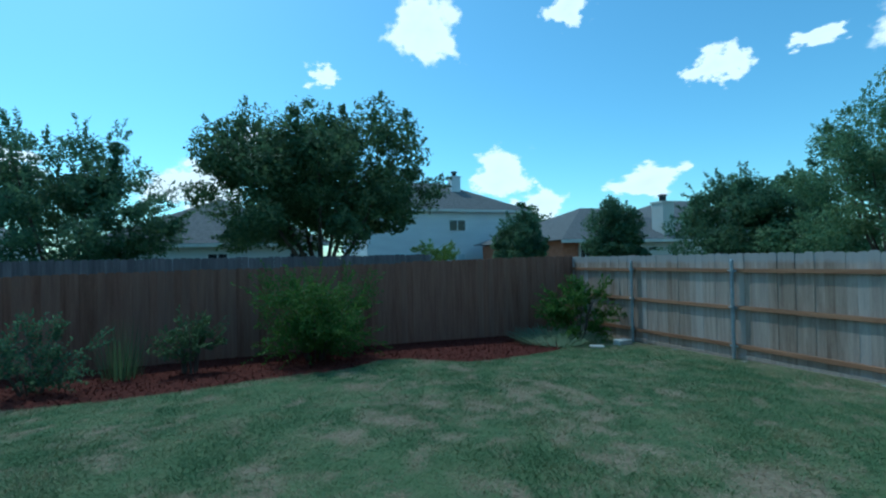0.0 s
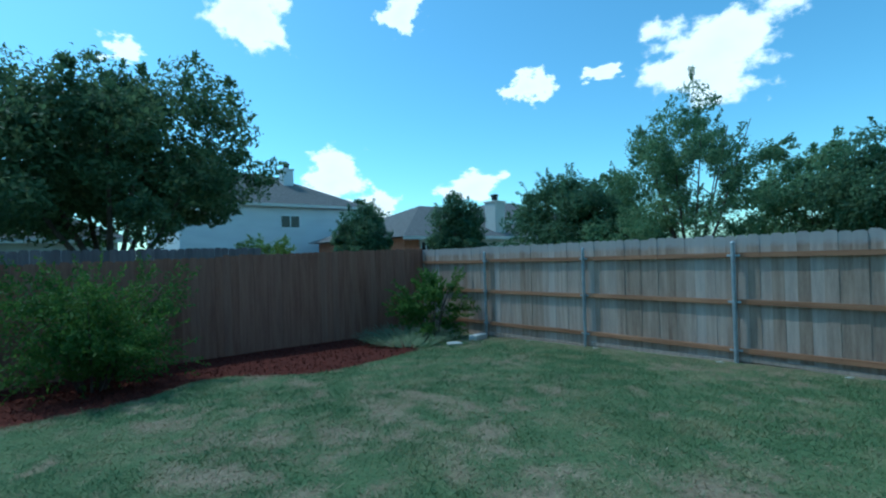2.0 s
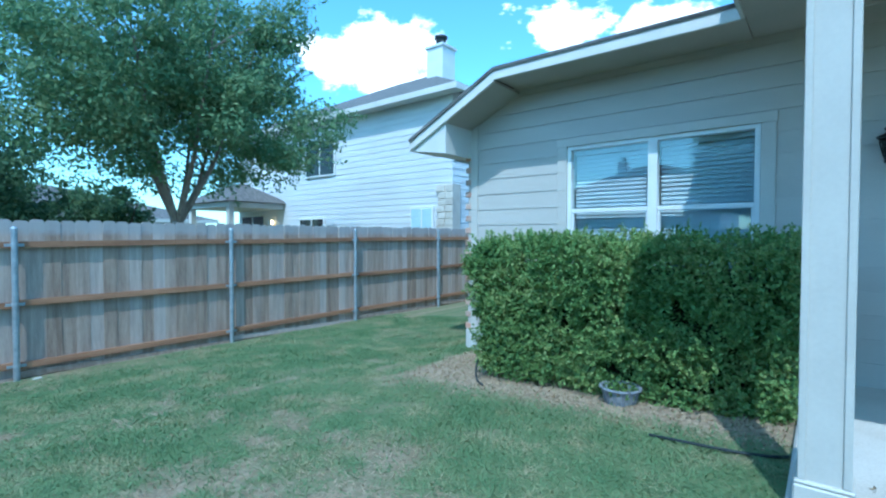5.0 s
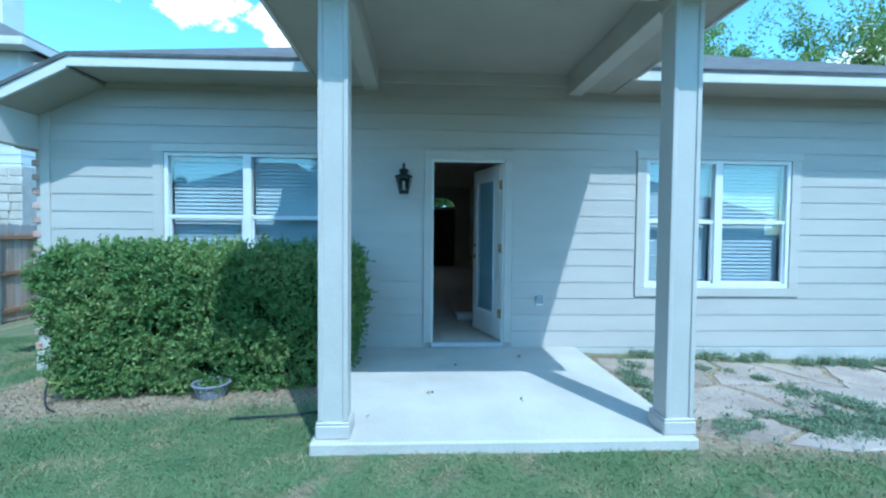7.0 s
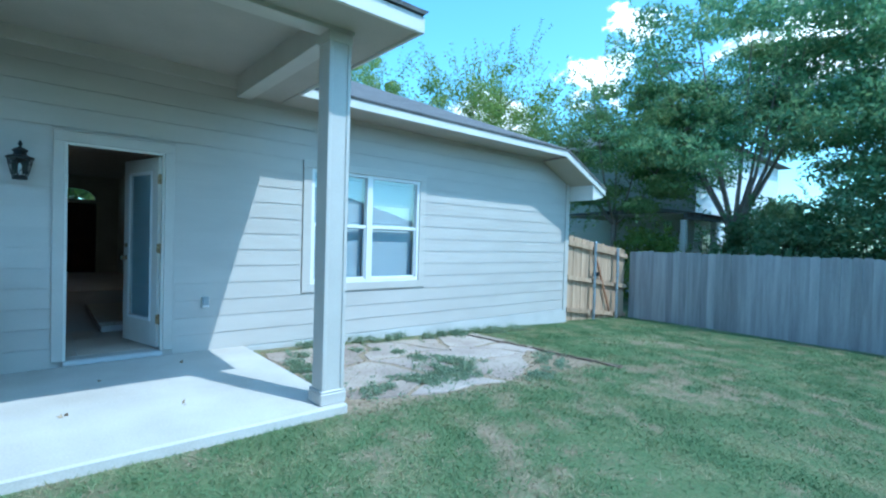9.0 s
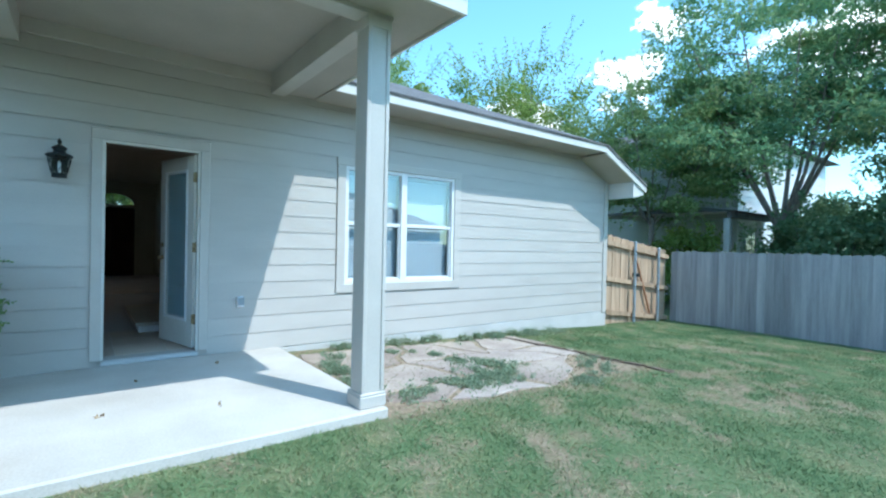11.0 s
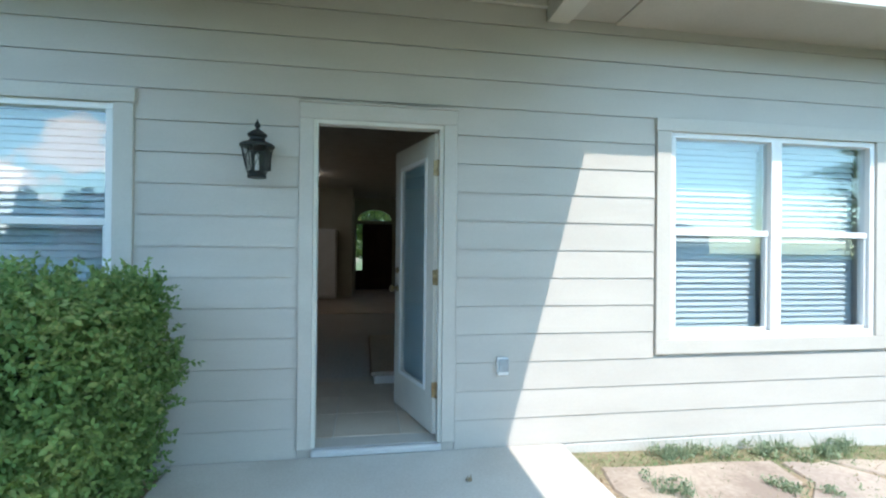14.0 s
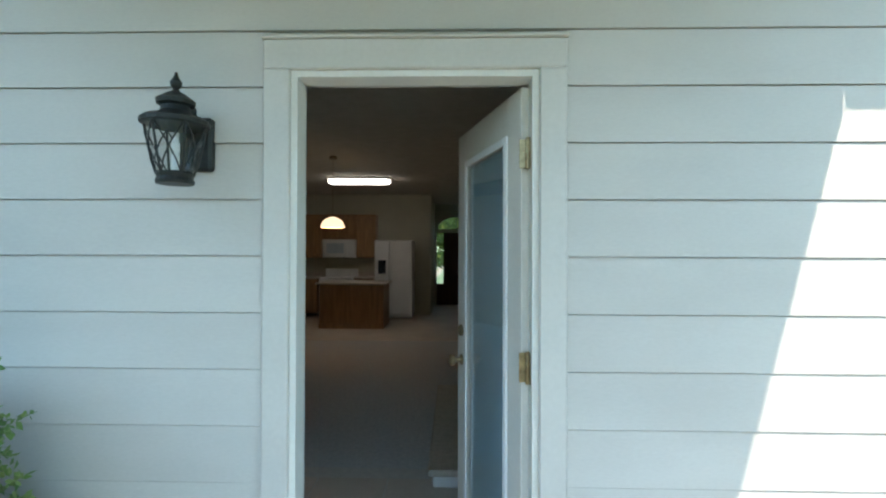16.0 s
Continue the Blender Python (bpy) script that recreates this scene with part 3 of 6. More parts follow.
def house_wall():
    bm = bmesh.new()
    y0, y1 = WY - 0.17, WY - 0.02
    lo, hi = -0.45, 3.16
    cuts = [W2, DOOR, W1]
    x = -7.52
    for a, b, c, d in cuts:
        add_box(bm, x, a, y0, y1, lo, hi)
        add_box(bm, a, b, y0, y1, lo, c)
        add_box(bm, a, b, y0, y1, d, hi)
        x = b
    add_box(bm, x, 4.66, y0, y1, lo, hi)
    w = tagged(mesh_object("wall_north", bm, SIDING), "grey-beige painted lap siding wall of a house", "wall", kind="structure")
    # lap boards, each lower edge proud of the one below
    z, step = 0.095, 0.187
    blocks = [(W2[0] - 0.12, W2[1] + 0.12, 0.668, 2.34), (-0.494, 0.5, 0.0, 2.31), (W1[0] - 0.11, W1[1] + 0.11, 0.66, 2.335)]
    while z < 3.05:
        spans = [(-7.42, 4.5)]
        for a, b, c, d in blocks:
            if z + step > c + 0.02 and z < d - 0.02:
                spans = [s for q in spans for s in ((q[0], min(q[1], a)), (max(q[0], b), q[1])) if s[1] - s[0] > 0.02]
        zt = z + step - 0.0038
        for a, b in spans:
            bm = bmesh.new()
            lowz, topz = z, min(zt, 3.1)
            sec = [(WY - 0.003, lowz), (WY - 0.021, lowz + 0.002), (WY - 0.021, topz), (WY - 0.0095, topz)]
            va = [bm.verts.new((a, yy, zz)) for yy, zz in sec]
            vb = [bm.verts.new((b, yy, zz)) for yy, zz in sec]
            bm.faces.new(va); bm.faces.new(vb[::-1])
            for i in range(4):
                bm.faces.new((va[i], va[(i + 1) % 4], vb[(i + 1) % 4], vb[i]))
            bmesh.ops.recalc_face_normals(bm, faces=bm.faces[:])
            part("siding_board", bm, SIDING, w)
        z += step
    for nm, a, b in (("corner_board", -7.54, -7.42), ("corner_board", 4.5, 4.60)):
        part(nm, box(a, b, WY - 0.03, WY + 0.012, 0.06, 3.0, 0.004), TRIM, w)
    # grey slab edge under the boards
    f = tagged(mesh_object("foundation", box(-7.56, 4.69, WY - 0.35, WY - 0.004, -0.6, 0.088, 0.01), FOUNDATION), "pale concrete foundation edge below the siding", "foundation", kind="structure")
    # side walls, front wall
    s = tagged(mesh_object("wall_west", box(-7.52, -7.37, -16, WY - 0.17, -0.45, 2.6), SIDING), "painted siding side wall", "wall", kind="structure")
    e = tagged(mesh_object("wall_east", box(4.50, 4.62, -16, WY - 0.17, -0.45, 2.6), MORTAR), "side wall faced with mixed red and cream brick", "wall", kind="structure")
    me = None
    for r in range(31):
        z = 0.09 + r * 0.076
        for k in range(3):
            yy = WY - 0.005 - k * 0.21 - (0.105 if r % 2 else 0)
            if me is None:
                bm = box(-0.06, 0.06, -0.1, 0.1, 0, 0.066, 0.004)
                ob = mesh_object("brick", bm, BRICK)
                me = ob.data
            else:
                ob = new("brick", me)
            ob.parent = e
            ob.location = (4.635, yy - 0.1, z)
    return w


house_wall()


def roof():
    ye = -2.05
    A, B, C, D = (5.15, 2.46), (3.92, 3.08), (-6.65, 3.08), (-7.93, 2.50)
    peak = (-1.64, -8.85, 5.95)
    bm = bmesh.new()
    v = {k: bm.verts.new(c) for k, c in dict(A=(A[0], ye, A[1]), B=(B[0], ye, B[1]), C=(C[0], ye, C[1]), D=(D[0], ye, D[1]), P=peak,
                                                 R=(peak[0], -16.4, peak[2]), G=(1.16, ye, 3.08), H=(1.16, ye - 0.62, 3.08 + 0.62 * 0.42456), I=(-1.26, ye - 0.62, 3.08 + 0.62 * 0.42456), J=(-1.26, ye, 3.08), E=(A[0], -16.4, A[1]), F=(D[0], -16.4, D[1])).items()}
    for f in ("BGHP", "HIP", "IJCP", "ABPRE", "CDFRP"):
        bm.faces.new([v[k] for k in f])
    bmesh.ops.recalc_face_normals(bm, faces=bm.faces[:])
    bmesh.ops.solidify(bm, geom=bm.faces[:], thickness=0.035)
    r = tagged(mesh_object("roof", bm, SHINGLE), "dark grey asphalt shingle hipped roof", "roof", kind="structure")
    part("gable_wall", add_prism(bmesh.new(), [(3.9, 3.1), (-1.64, 5.88), (-6.7, 3.1)], -14.95, -14.8), SIDING, r)
    # fascia along the eave and down the two rakes
    t = tagged(mesh_object("fascia", box(C[0], -1.627, ye - 0.05, ye - 0.02, 2.95, 3.06, 0.003), FASCIA), "pale painted fascia board under the eave", "trim", kind="structure")
    part("fascia_board", box(1.647, B[0], ye - 0.05, ye - 0.02, 2.95, 3.06, 0.003), FASCIA, t)
    for (xa, za), (xb, zb) in ((B, A), (C, D)):
        bm = bmesh.new()
        add_prism(bm, [(xa, za - 0.03), (xb, zb - 0.03), (xb, zb - 0.14), (xa, za - 0.15)], ye - 0.05, ye - 0.02)
        part("rake_board", bm, FASCIA, t)
        bm = bmesh.new()
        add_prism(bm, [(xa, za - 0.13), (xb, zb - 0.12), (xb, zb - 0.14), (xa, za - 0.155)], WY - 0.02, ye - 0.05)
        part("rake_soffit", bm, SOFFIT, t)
    # boxed returns at the low ends
    for xa, xb, za, zb, nm in ((4.60, 5.12, 2.60, 2.34, "eave_return"), (-7.90, -7.54, 2.50, 2.24, "eave_return")):
        bm = bmesh.new()
        if xa > 0:
            add_prism(bm, [(xa, 2.66), (xb, 2.40), (xb, 2.32), (xa, 2.24)], WY - 0.3, ye - 0.052)
        else:
            add_prism(bm, [(xa, 2.43), (xb, 2.59), (xb, 2.24), (xa, 2.32)], WY - 0.3, ye - 0.052)
        part(nm, bm, FASCIA, t)
    part("side_fascia", box(5.10, 5.13, -16.3, ye - 0.05, 2.33, 2.43), FASCIA, t)
    part("side_fascia", box(-7.91, -7.88, -16.3, ye - 0.05, 2.37, 2.47), FASCIA, t)
    part("side_soffit", box(4.62, 5.10, -16.3, WY - 0.3, 2.30, 2.32), SOFFIT, t)
    part("side_soffit", box(-7.88, -7.52, -16.3, WY - 0.3, 2.30, 2.32), SOFFIT, t)
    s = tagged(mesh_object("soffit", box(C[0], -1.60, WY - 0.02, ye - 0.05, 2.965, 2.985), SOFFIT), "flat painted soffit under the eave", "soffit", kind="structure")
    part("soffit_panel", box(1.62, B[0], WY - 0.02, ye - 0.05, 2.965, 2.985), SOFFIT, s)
    # the porch roof
    bm = bmesh.new()
    a = [bm.verts.new(c) for c in ((-1.64, 0.17, 3.11), (1.65, 0.17, 3.11), (1.65, -4.2, 4.03), (-1.64, -4.2, 4.03), (-1.64, ye, 3.09), (1.65, ye, 3.09))]
    bm.faces.new((a[0], a[1], a[2], a[3])); bm.faces.new((a[0], a[3], a[4])); bm.faces.new((a[1], a[5], a[2]))
    bmesh.ops.recalc_face_normals(bm, faces=bm.faces[:])
    bmesh.ops.solidify(bm, geom=bm.faces[:], thickness=0.03)
    tagged(mesh_object("porch_roof", bm, SHINGLE), "dark shingle roof over the back porch", "roof", kind="structure")
    p = tagged(mesh_object("porch_fascia", box(-1.625, 1.645, 0.11, 0.14, 2.95, 3.075, 0.003), FASCIA), "pale painted fascia round the porch", "trim", kind="structure")
    part("fascia_board", box(-1.625, -1.598, ye - 0.02, 0.11, 2.95, 3.075, 0.003), FASCIA, p)
    part("fascia_board", box(1.615, 1.645, ye - 0.02, 0.11, 2.95, 3.075, 0.003), FASCIA, p)
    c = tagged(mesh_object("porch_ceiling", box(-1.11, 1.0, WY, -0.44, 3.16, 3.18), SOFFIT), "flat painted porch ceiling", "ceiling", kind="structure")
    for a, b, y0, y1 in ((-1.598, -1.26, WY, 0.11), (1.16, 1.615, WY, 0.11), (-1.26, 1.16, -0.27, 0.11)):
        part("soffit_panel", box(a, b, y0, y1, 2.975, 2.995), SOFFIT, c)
    g = tagged(mesh_object("porch_beams", box(-1.26, -1.10, WY, -0.44, 2.94, 3.19, 0.004), TRIM), "boxed painted beams on the porch posts", "beam", kind="structure")
    part("side_beam", box(1.0, 1.16, WY, -0.44, 2.94, 3.19, 0.004), TRIM, g)
    part("front_beam", box(-1.26, 1.16, -0.44, -0.27, 2.94, 3.19, 0.004), TRIM, g)
    part("wall_ledger", box(-1.10, 1.0, WY, WY + 0.03, 3.03, 3.16, 0.004), TRIM, g)


roof()


def patio():
    bm = box(-1.24, 1.22, WY, -0.2, -0.2, 0.1, 0.012)
    tagged(mesh_object("patio_slab", bm, CONCRETE), "pale concrete patio slab with faint stains", "patio", kind="structure")


patio()


def porch_post(x, y):
    t = thing("porch_post", (x, y, 0.1), "square painted porch post with a boxed base", "post", "porch posts")
    part("shaft", box(x - 0.088, x + 0.088, y - 0.088, y + 0.088, 0.2, 2.94, 0.006), TRIM, t)
    for s in (-1, 1):
        part("corner_trim", box(x + s * 0.092, x + s * 0.062, y + 0.088, y + 0.097, 0.21, 2.94, 0.003), TRIM, t)
    part("base", box(x - 0.108, x + 0.108, y - 0.108, y + 0.108, 0.1, 0.188, 0.008), TRIM, t)
    part("base_cap", box(x - 0.105, x + 0.105, y - 0.105, y + 0.105, 0.188, 0.207, 0.006), TRIM, t)
    part("capital", box(x - 0.1, x + 0.1, y - 0.1, y + 0.1, 2.86, 2.94, 0.006), TRIM, t)


porch_post(1.085, -0.36)
porch_post(-1.14, -0.36)


# ---- windows ----
def window(name, x0, x1, z0, z1, trim_lo, label):
    w = thing(name, ((x0 + x1) / 2, WY, z0), label, "window")
    w["kind"] = "structure"
    yf = WY + 0.012
    mid = 1.54
    xm = (x0 + x1) / 2
    side = 0.11
    part("head_trim", box(x0 - side - 0.01, x1 + side + 0.01, WY - 0.02, yf + 0.006, z1, z1 + 0.09, 0.003), TRIM, w)
    part("sill_trim", box(x0 - side, x1 + side, WY - 0.02, yf, z0 - 0.1, z0, 0.003), TRIM, w)
    part("side_trim", box(x0 - side, x0, WY - 0.02, yf, z0, z1, 0.003), TRIM, w)
    part("side_trim", box(x1, x1 + side, WY - 0.02, yf, z0, z1, 0.003), TRIM, w)
    fr = part("window_frame", box(xm - 0.045, xm + 0.045, WY - 0.09, WY - 0.002, z0, z1, 0.004), VINYL, w)
    bm = bmesh.new()
    for a, b, c, d in ((x0, x1, z1 - 0.04, z1), (x0, x1, z0, z0 + 0.05), (x0, x0 + 0.045, z0 + 0.05, z1 - 0.04), (x1 - 0.045, x1, z0 + 0.05, z1 - 0.04)):
        add_box(bm, a, b, WY - 0.1, WY - 0.004, c, d, 0.004)
    part("outer_frame", bm, VINYL, w)
    for a, b in ((x0 + 0.045, xm - 0.045), (xm + 0.045, x1 - 0.045)):
        part("meeting_rail", box(a, b, WY - 0.075, WY - 0.02, mid - 0.022, mid + 0.022, 0.004), VINYL, w)
        bm = bmesh.new()
        for c, d, e, f in ((a, a + 0.022, z0 + 0.05, mid - 0.022), (b - 0.022, b, z0 + 0.05, mid - 0.022), (a, b, z0 + 0.05, z0 + 0.072)):
            add_box(bm, c, d, WY - 0.07, WY - 0.028, e, f, 0.003)
        part("lower_sash", bm, VINYL, w)
        for c, d, dy in ((z0 + 0.072, mid - 0.022, 0.05), (mid + 0.022, z1 - 0.04, 0.04)):
            ob = part("pane", box(a + 0.005, b - 0.005, WY - dy - 0.004, WY - dy, c, d), GLASS, w)
            ob.visible_shadow = False
        bm = bmesh.new()
        bm.faces.new([bm.verts.new(c) for c in ((a + 0.01, WY - 0.022, z0 + 0.06), (a + 0.01, WY - 0.022, mid - 0.02), (b - 0.01, WY - 0.022, mid - 0.02), (b - 0.01, WY - 0.022, z0 + 0.06))])
        ob = part("insect_screen", bm, MESHCLOTH, w, "fine insect screen over the lower sash")
        ob.visible_shadow = False
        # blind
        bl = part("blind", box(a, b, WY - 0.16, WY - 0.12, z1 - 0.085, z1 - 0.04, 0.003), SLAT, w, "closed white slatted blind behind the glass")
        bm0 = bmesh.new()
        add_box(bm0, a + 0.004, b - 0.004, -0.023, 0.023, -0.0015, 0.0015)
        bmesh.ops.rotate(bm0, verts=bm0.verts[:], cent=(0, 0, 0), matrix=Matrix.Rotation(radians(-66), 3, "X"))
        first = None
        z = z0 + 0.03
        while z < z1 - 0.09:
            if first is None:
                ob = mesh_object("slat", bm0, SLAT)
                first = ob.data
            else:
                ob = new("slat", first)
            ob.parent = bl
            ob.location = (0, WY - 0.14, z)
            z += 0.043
    return w


window("window_1", *W1, 0.66, "white twin sash window with closed blinds")
window("window_2", *W2, 0.668, "white twin sash window with lowered blinds")


# ---- back door ----
def back_door():
    x0, x1, z0, z1 = DOOR
    d = thing("door_1", (0, WY, z0), "open half-glazed white back door in a painted frame", "door")
    d["kind"] = "structure"
    yf = WY + 0.014
    for a, b, nm in ((x0 - 0.089, x0, "side_casing"), (x1, x1 + 0.087, "side_casing")):
        part(nm, box(a, b, WY - 0.02, yf, z0 + 0.0, z1, 0.004), TRIM, d)
    part("head_casing", box(x0 - 0.089, x1 + 0.087, WY - 0.02, yf, z1, z1 + 0.098, 0.004), TRIM, d)
    part("drip_cap", box(x0 - 0.094, x1 + 0.092, WY - 0.02, yf + 0.012, z1 + 0.098, z1 + 0.108, 0.002), TRIM, d)
    for a, b in ((x0, x0 + 0.022), (x1 - 0.022, x1)):
        part("jamb", box(a, b, WY - 0.09, WY - 0.004, z0, z1), WHITEDOOR, d)
    part("head_jamb", box(x0 + 0.022, x1 - 0.022, WY - 0.09, WY - 0.004, z1 - 0.022, z1), WHITEDOOR, d)
    part("threshold", box(x0, x1, WY - 0.17, WY + 0.03, 0.102, 0.148, 0.01), ALUMINIUM, d, "worn aluminium threshold")
    # the leaf, hinged at x0, swung inwards
    hx, hy, wd = x0 + 0.026, WY - 0.085, 0.755
    turn = Matrix.Translation((hx, hy, 0)) @ Matrix.Rotation(radians(-74), 4, "Z")

    def leaf_part(nm, bm, mt, parent, label=""):
        bmesh.ops.transform(bm, matrix=turn, verts=bm.verts[:])
        return part(nm, bm, mt, parent, label)

    zb, zt = 0.172, 2.172
    bm = bmesh.new()
    for a, b, c, e in ((0, 0.13, zb, zt), (wd - 0.13, wd, zb, zt), (0.13, wd - 0.13, zb, zb + 0.27), (0.13, wd - 0.13, zt - 0.15, zt)):
        add_box(bm, a, b, -0.022, 0.022, c, e, 0.002)
    leaf = leaf_part("door_leaf", bm, WHITEDOOR, d, "open white door leaf with full glass")
    bm = bmesh.new()
    for s in (-0.03, 0.03):
        for a, b, c, e in ((0.12, 0.15, zb + 0.26, zt - 0.14), (wd - 0.15, wd - 0.12, zb + 0.26, zt - 0.14), (0.15, wd - 0.15, zb + 0.26, zb + 0.29), (0.15, wd - 0.15, zt - 0.17, zt - 0.14)):
            add_box(bm, a, b, min(s * 0.7, s), max(s * 0.7, s), c, e, 0.003)
    leaf_part("glazing_bead", bm, VINYL, leaf)
    bm = box(0.15, wd - 0.15, 0.008, 0.012, zb + 0.29, zt - 0.17)
    leaf_part("door_pane", bm, GLASS, leaf)
    bm = bmesh.new()
    z = zb + 0.3
    while z < zt - 0.18:
        add_box(bm, 0.155, wd - 0.155, 0.0, 0.003, z, z + 0.011)
        z += 0.0125
    leaf_part("mini_blind", bm, SKYTINT, leaf, "closed mini blind within the door glass")
    for s in (-1, 1):
        bm = bmesh.new()
        add_lathe(bm, (0, 0, 0), [(0.026, 0), (0.026, 0.006), (0.010, 0.01), (0.010, 0.03), (0.024, 0.04), (0.028, 0.055), (0.018, 0.066)], 14)
        bmesh.ops.rotate(bm, verts=bm.verts[:], cent=(0, 0, 0), matrix=Matrix.Rotation(radians(-90 * s), 3, "X"))
        bmesh.ops.translate(bm, verts=bm.verts[:], vec=(wd - 0.065, s * 0.022, zb + 0.92))
        leaf_part("door_knob", bm, BRASS, leaf, "round brass door knob")
        bm = bmesh.new()
        add_lathe(bm, (0, 0, 0), [(0.027, 0), (0.027, 0.01), (0.02, 0.016)], 14)
        bmesh.ops.rotate(bm, verts=bm.verts[:], cent=(0, 0, 0), matrix=Matrix.Rotation(radians(-90 * s), 3, "X"))
        bmesh.ops.translate(bm, verts=bm.verts[:], vec=(wd - 0.065, s * 0.022, zb + 1.06))
        leaf_part("deadbolt", bm, BRASS, leaf, "brass deadbolt plate")
    for z in (0.42, 1.165, 1.89):
        bm = bmesh.new()
        add_box(bm, hx - 0.006, hx - 0.002, hy - 0.002, hy + 0.055, z, z + 0.1, 0.001)
        add_box(bm, hx - 0.002, hx + 0.03, hy + 0.016, hy + 0.02, z, z + 0.1, 0.001)
        add_tube(bm, [(hx + 0.001, hy + 0.028, z - 0.004), (hx + 0.001, hy + 0.028, z + 0.104)], [0.008, 0.008], 8)
        part("hinge", bm, BRASS, d, "tarnished brass hinge")


back_door()


# ---- wall lantern and outlet ----
def lantern():
    x, y, z = 0.723, WY + 0.125, 1.808
    t = thing("wall_lantern", (x, WY, z), "black coach lantern with crossed bars fixed beside the door", "lantern")
    bm = bmesh.new()
    add_lathe(bm, (x, y, z), [(0.052, 0), (0.055, 0.008), (0.05, 0.02), (0.055, 0.03), (0.053, 0.036)], 20)
    part("base_ring", bm, BLACKMETAL, t)
    bm = bmesh.new()
    add_lathe(bm, (x, y, z), [(0.083, 0.176), (0.097, 0.18), (0.098, 0.191), (0.086, 0.201), (0.058, 0.208), (0.043, 0.222), (0.041, 0.236), (0.053, 0.242), (0.055, 0.255), (0.046, 0.262), (0.03, 0.274), (0.012, 0.284), (0.008, 0.292), (0.016, 0.302), (0.017, 0.312), (0.009, 0.325), (0.006, 0.332), (0.004, 0.342)], 20)
    part("cap", bm, BLACKMETAL, t)
    bm = bmesh.new()
    for k in range(6):
        a = k * math.tau / 6 + 0.3
        b = a + math.tau / 6
        for p, q, r in ((a, a, 0.0035), (a, b, 0.0024), (b, a, 0.0024)):
            pts = []
            for i in range(5):
                f = i / 4
                ang, rad = p + (q - p) * f, 0.053 + 0.034 * f ** 0.8
                pts.append((x + rad * math.cos(ang), y + rad * math.sin(ang), z + 0.03 + 0.152 * f))
            add_tube(bm, pts, [r] * 5, 6)
    part("cage", bm, BLACKMETAL, t)
    bm = bmesh.new()
    add_lathe(bm, (x, y, z), [(0.048, 0.03), (0.062, 0.08), (0.075, 0.13), (0.081, 0.177)], 24)
    part("glass", bm, CLEAR, t, "clear curved glass")
    bm = bmesh.new()
    add_tube(bm, [(x, y, z + 0.03), (x, y, z + 0.09)], [0.012, 0.012], 10)
    add_lathe(bm, (x, y, z), [(0.009, 0.09), (0.013, 0.105), (0.013, 0.12), (0.005, 0.145)], 12)
    part("bulb", bm, VINYL, t, "unlit bulb")
    bm = bmesh.new()
    add_box(bm, x - 0.055, x + 0.055, WY - 0.02, WY + 0.022, z + 0.06, z + 0.235, 0.008)
    part("back_plate", bm, BLACKMETAL, t)
    bm = bmesh.new()
    add_tube(bm, [(x, WY + 0.02, z + 0.215), (x, WY + 0.045, z + 0.245), (x, WY + 0.09, z + 0.235)], [0.022, 0.022, 0.02], 10)
    part("arm", bm, BLACKMETAL, t)
    bm = bmesh.new()
    add_tube(bm, [(x, WY + 0.02, z + 0.08), (x, WY + 0.035, z + 0.06), (x, WY + 0.06, z + 0.08)], [0.01, 0.008, 0.005], 8)
    part("lower_bracket", bm, BLACKMETAL, t)


lantern()


def outlet():
    t = thing("outdoor_outlet", (-0.81, WY, 0.58), "small white weatherproof outlet cover on the siding", "outlet")
    part("cover", box(-0.85, -0.775, WY - 0.02, WY + 0.03, 0.575, 0.69, 0.006), VINYL, t)
    part("flap", box(-0.845, -0.78, WY + 0.03, WY + 0.042, 0.60, 0.685, 0.004), STEEL, t, "hinged grey flap")


outlet()


# ---- inside, seen through the open door ----
FL = 0.15


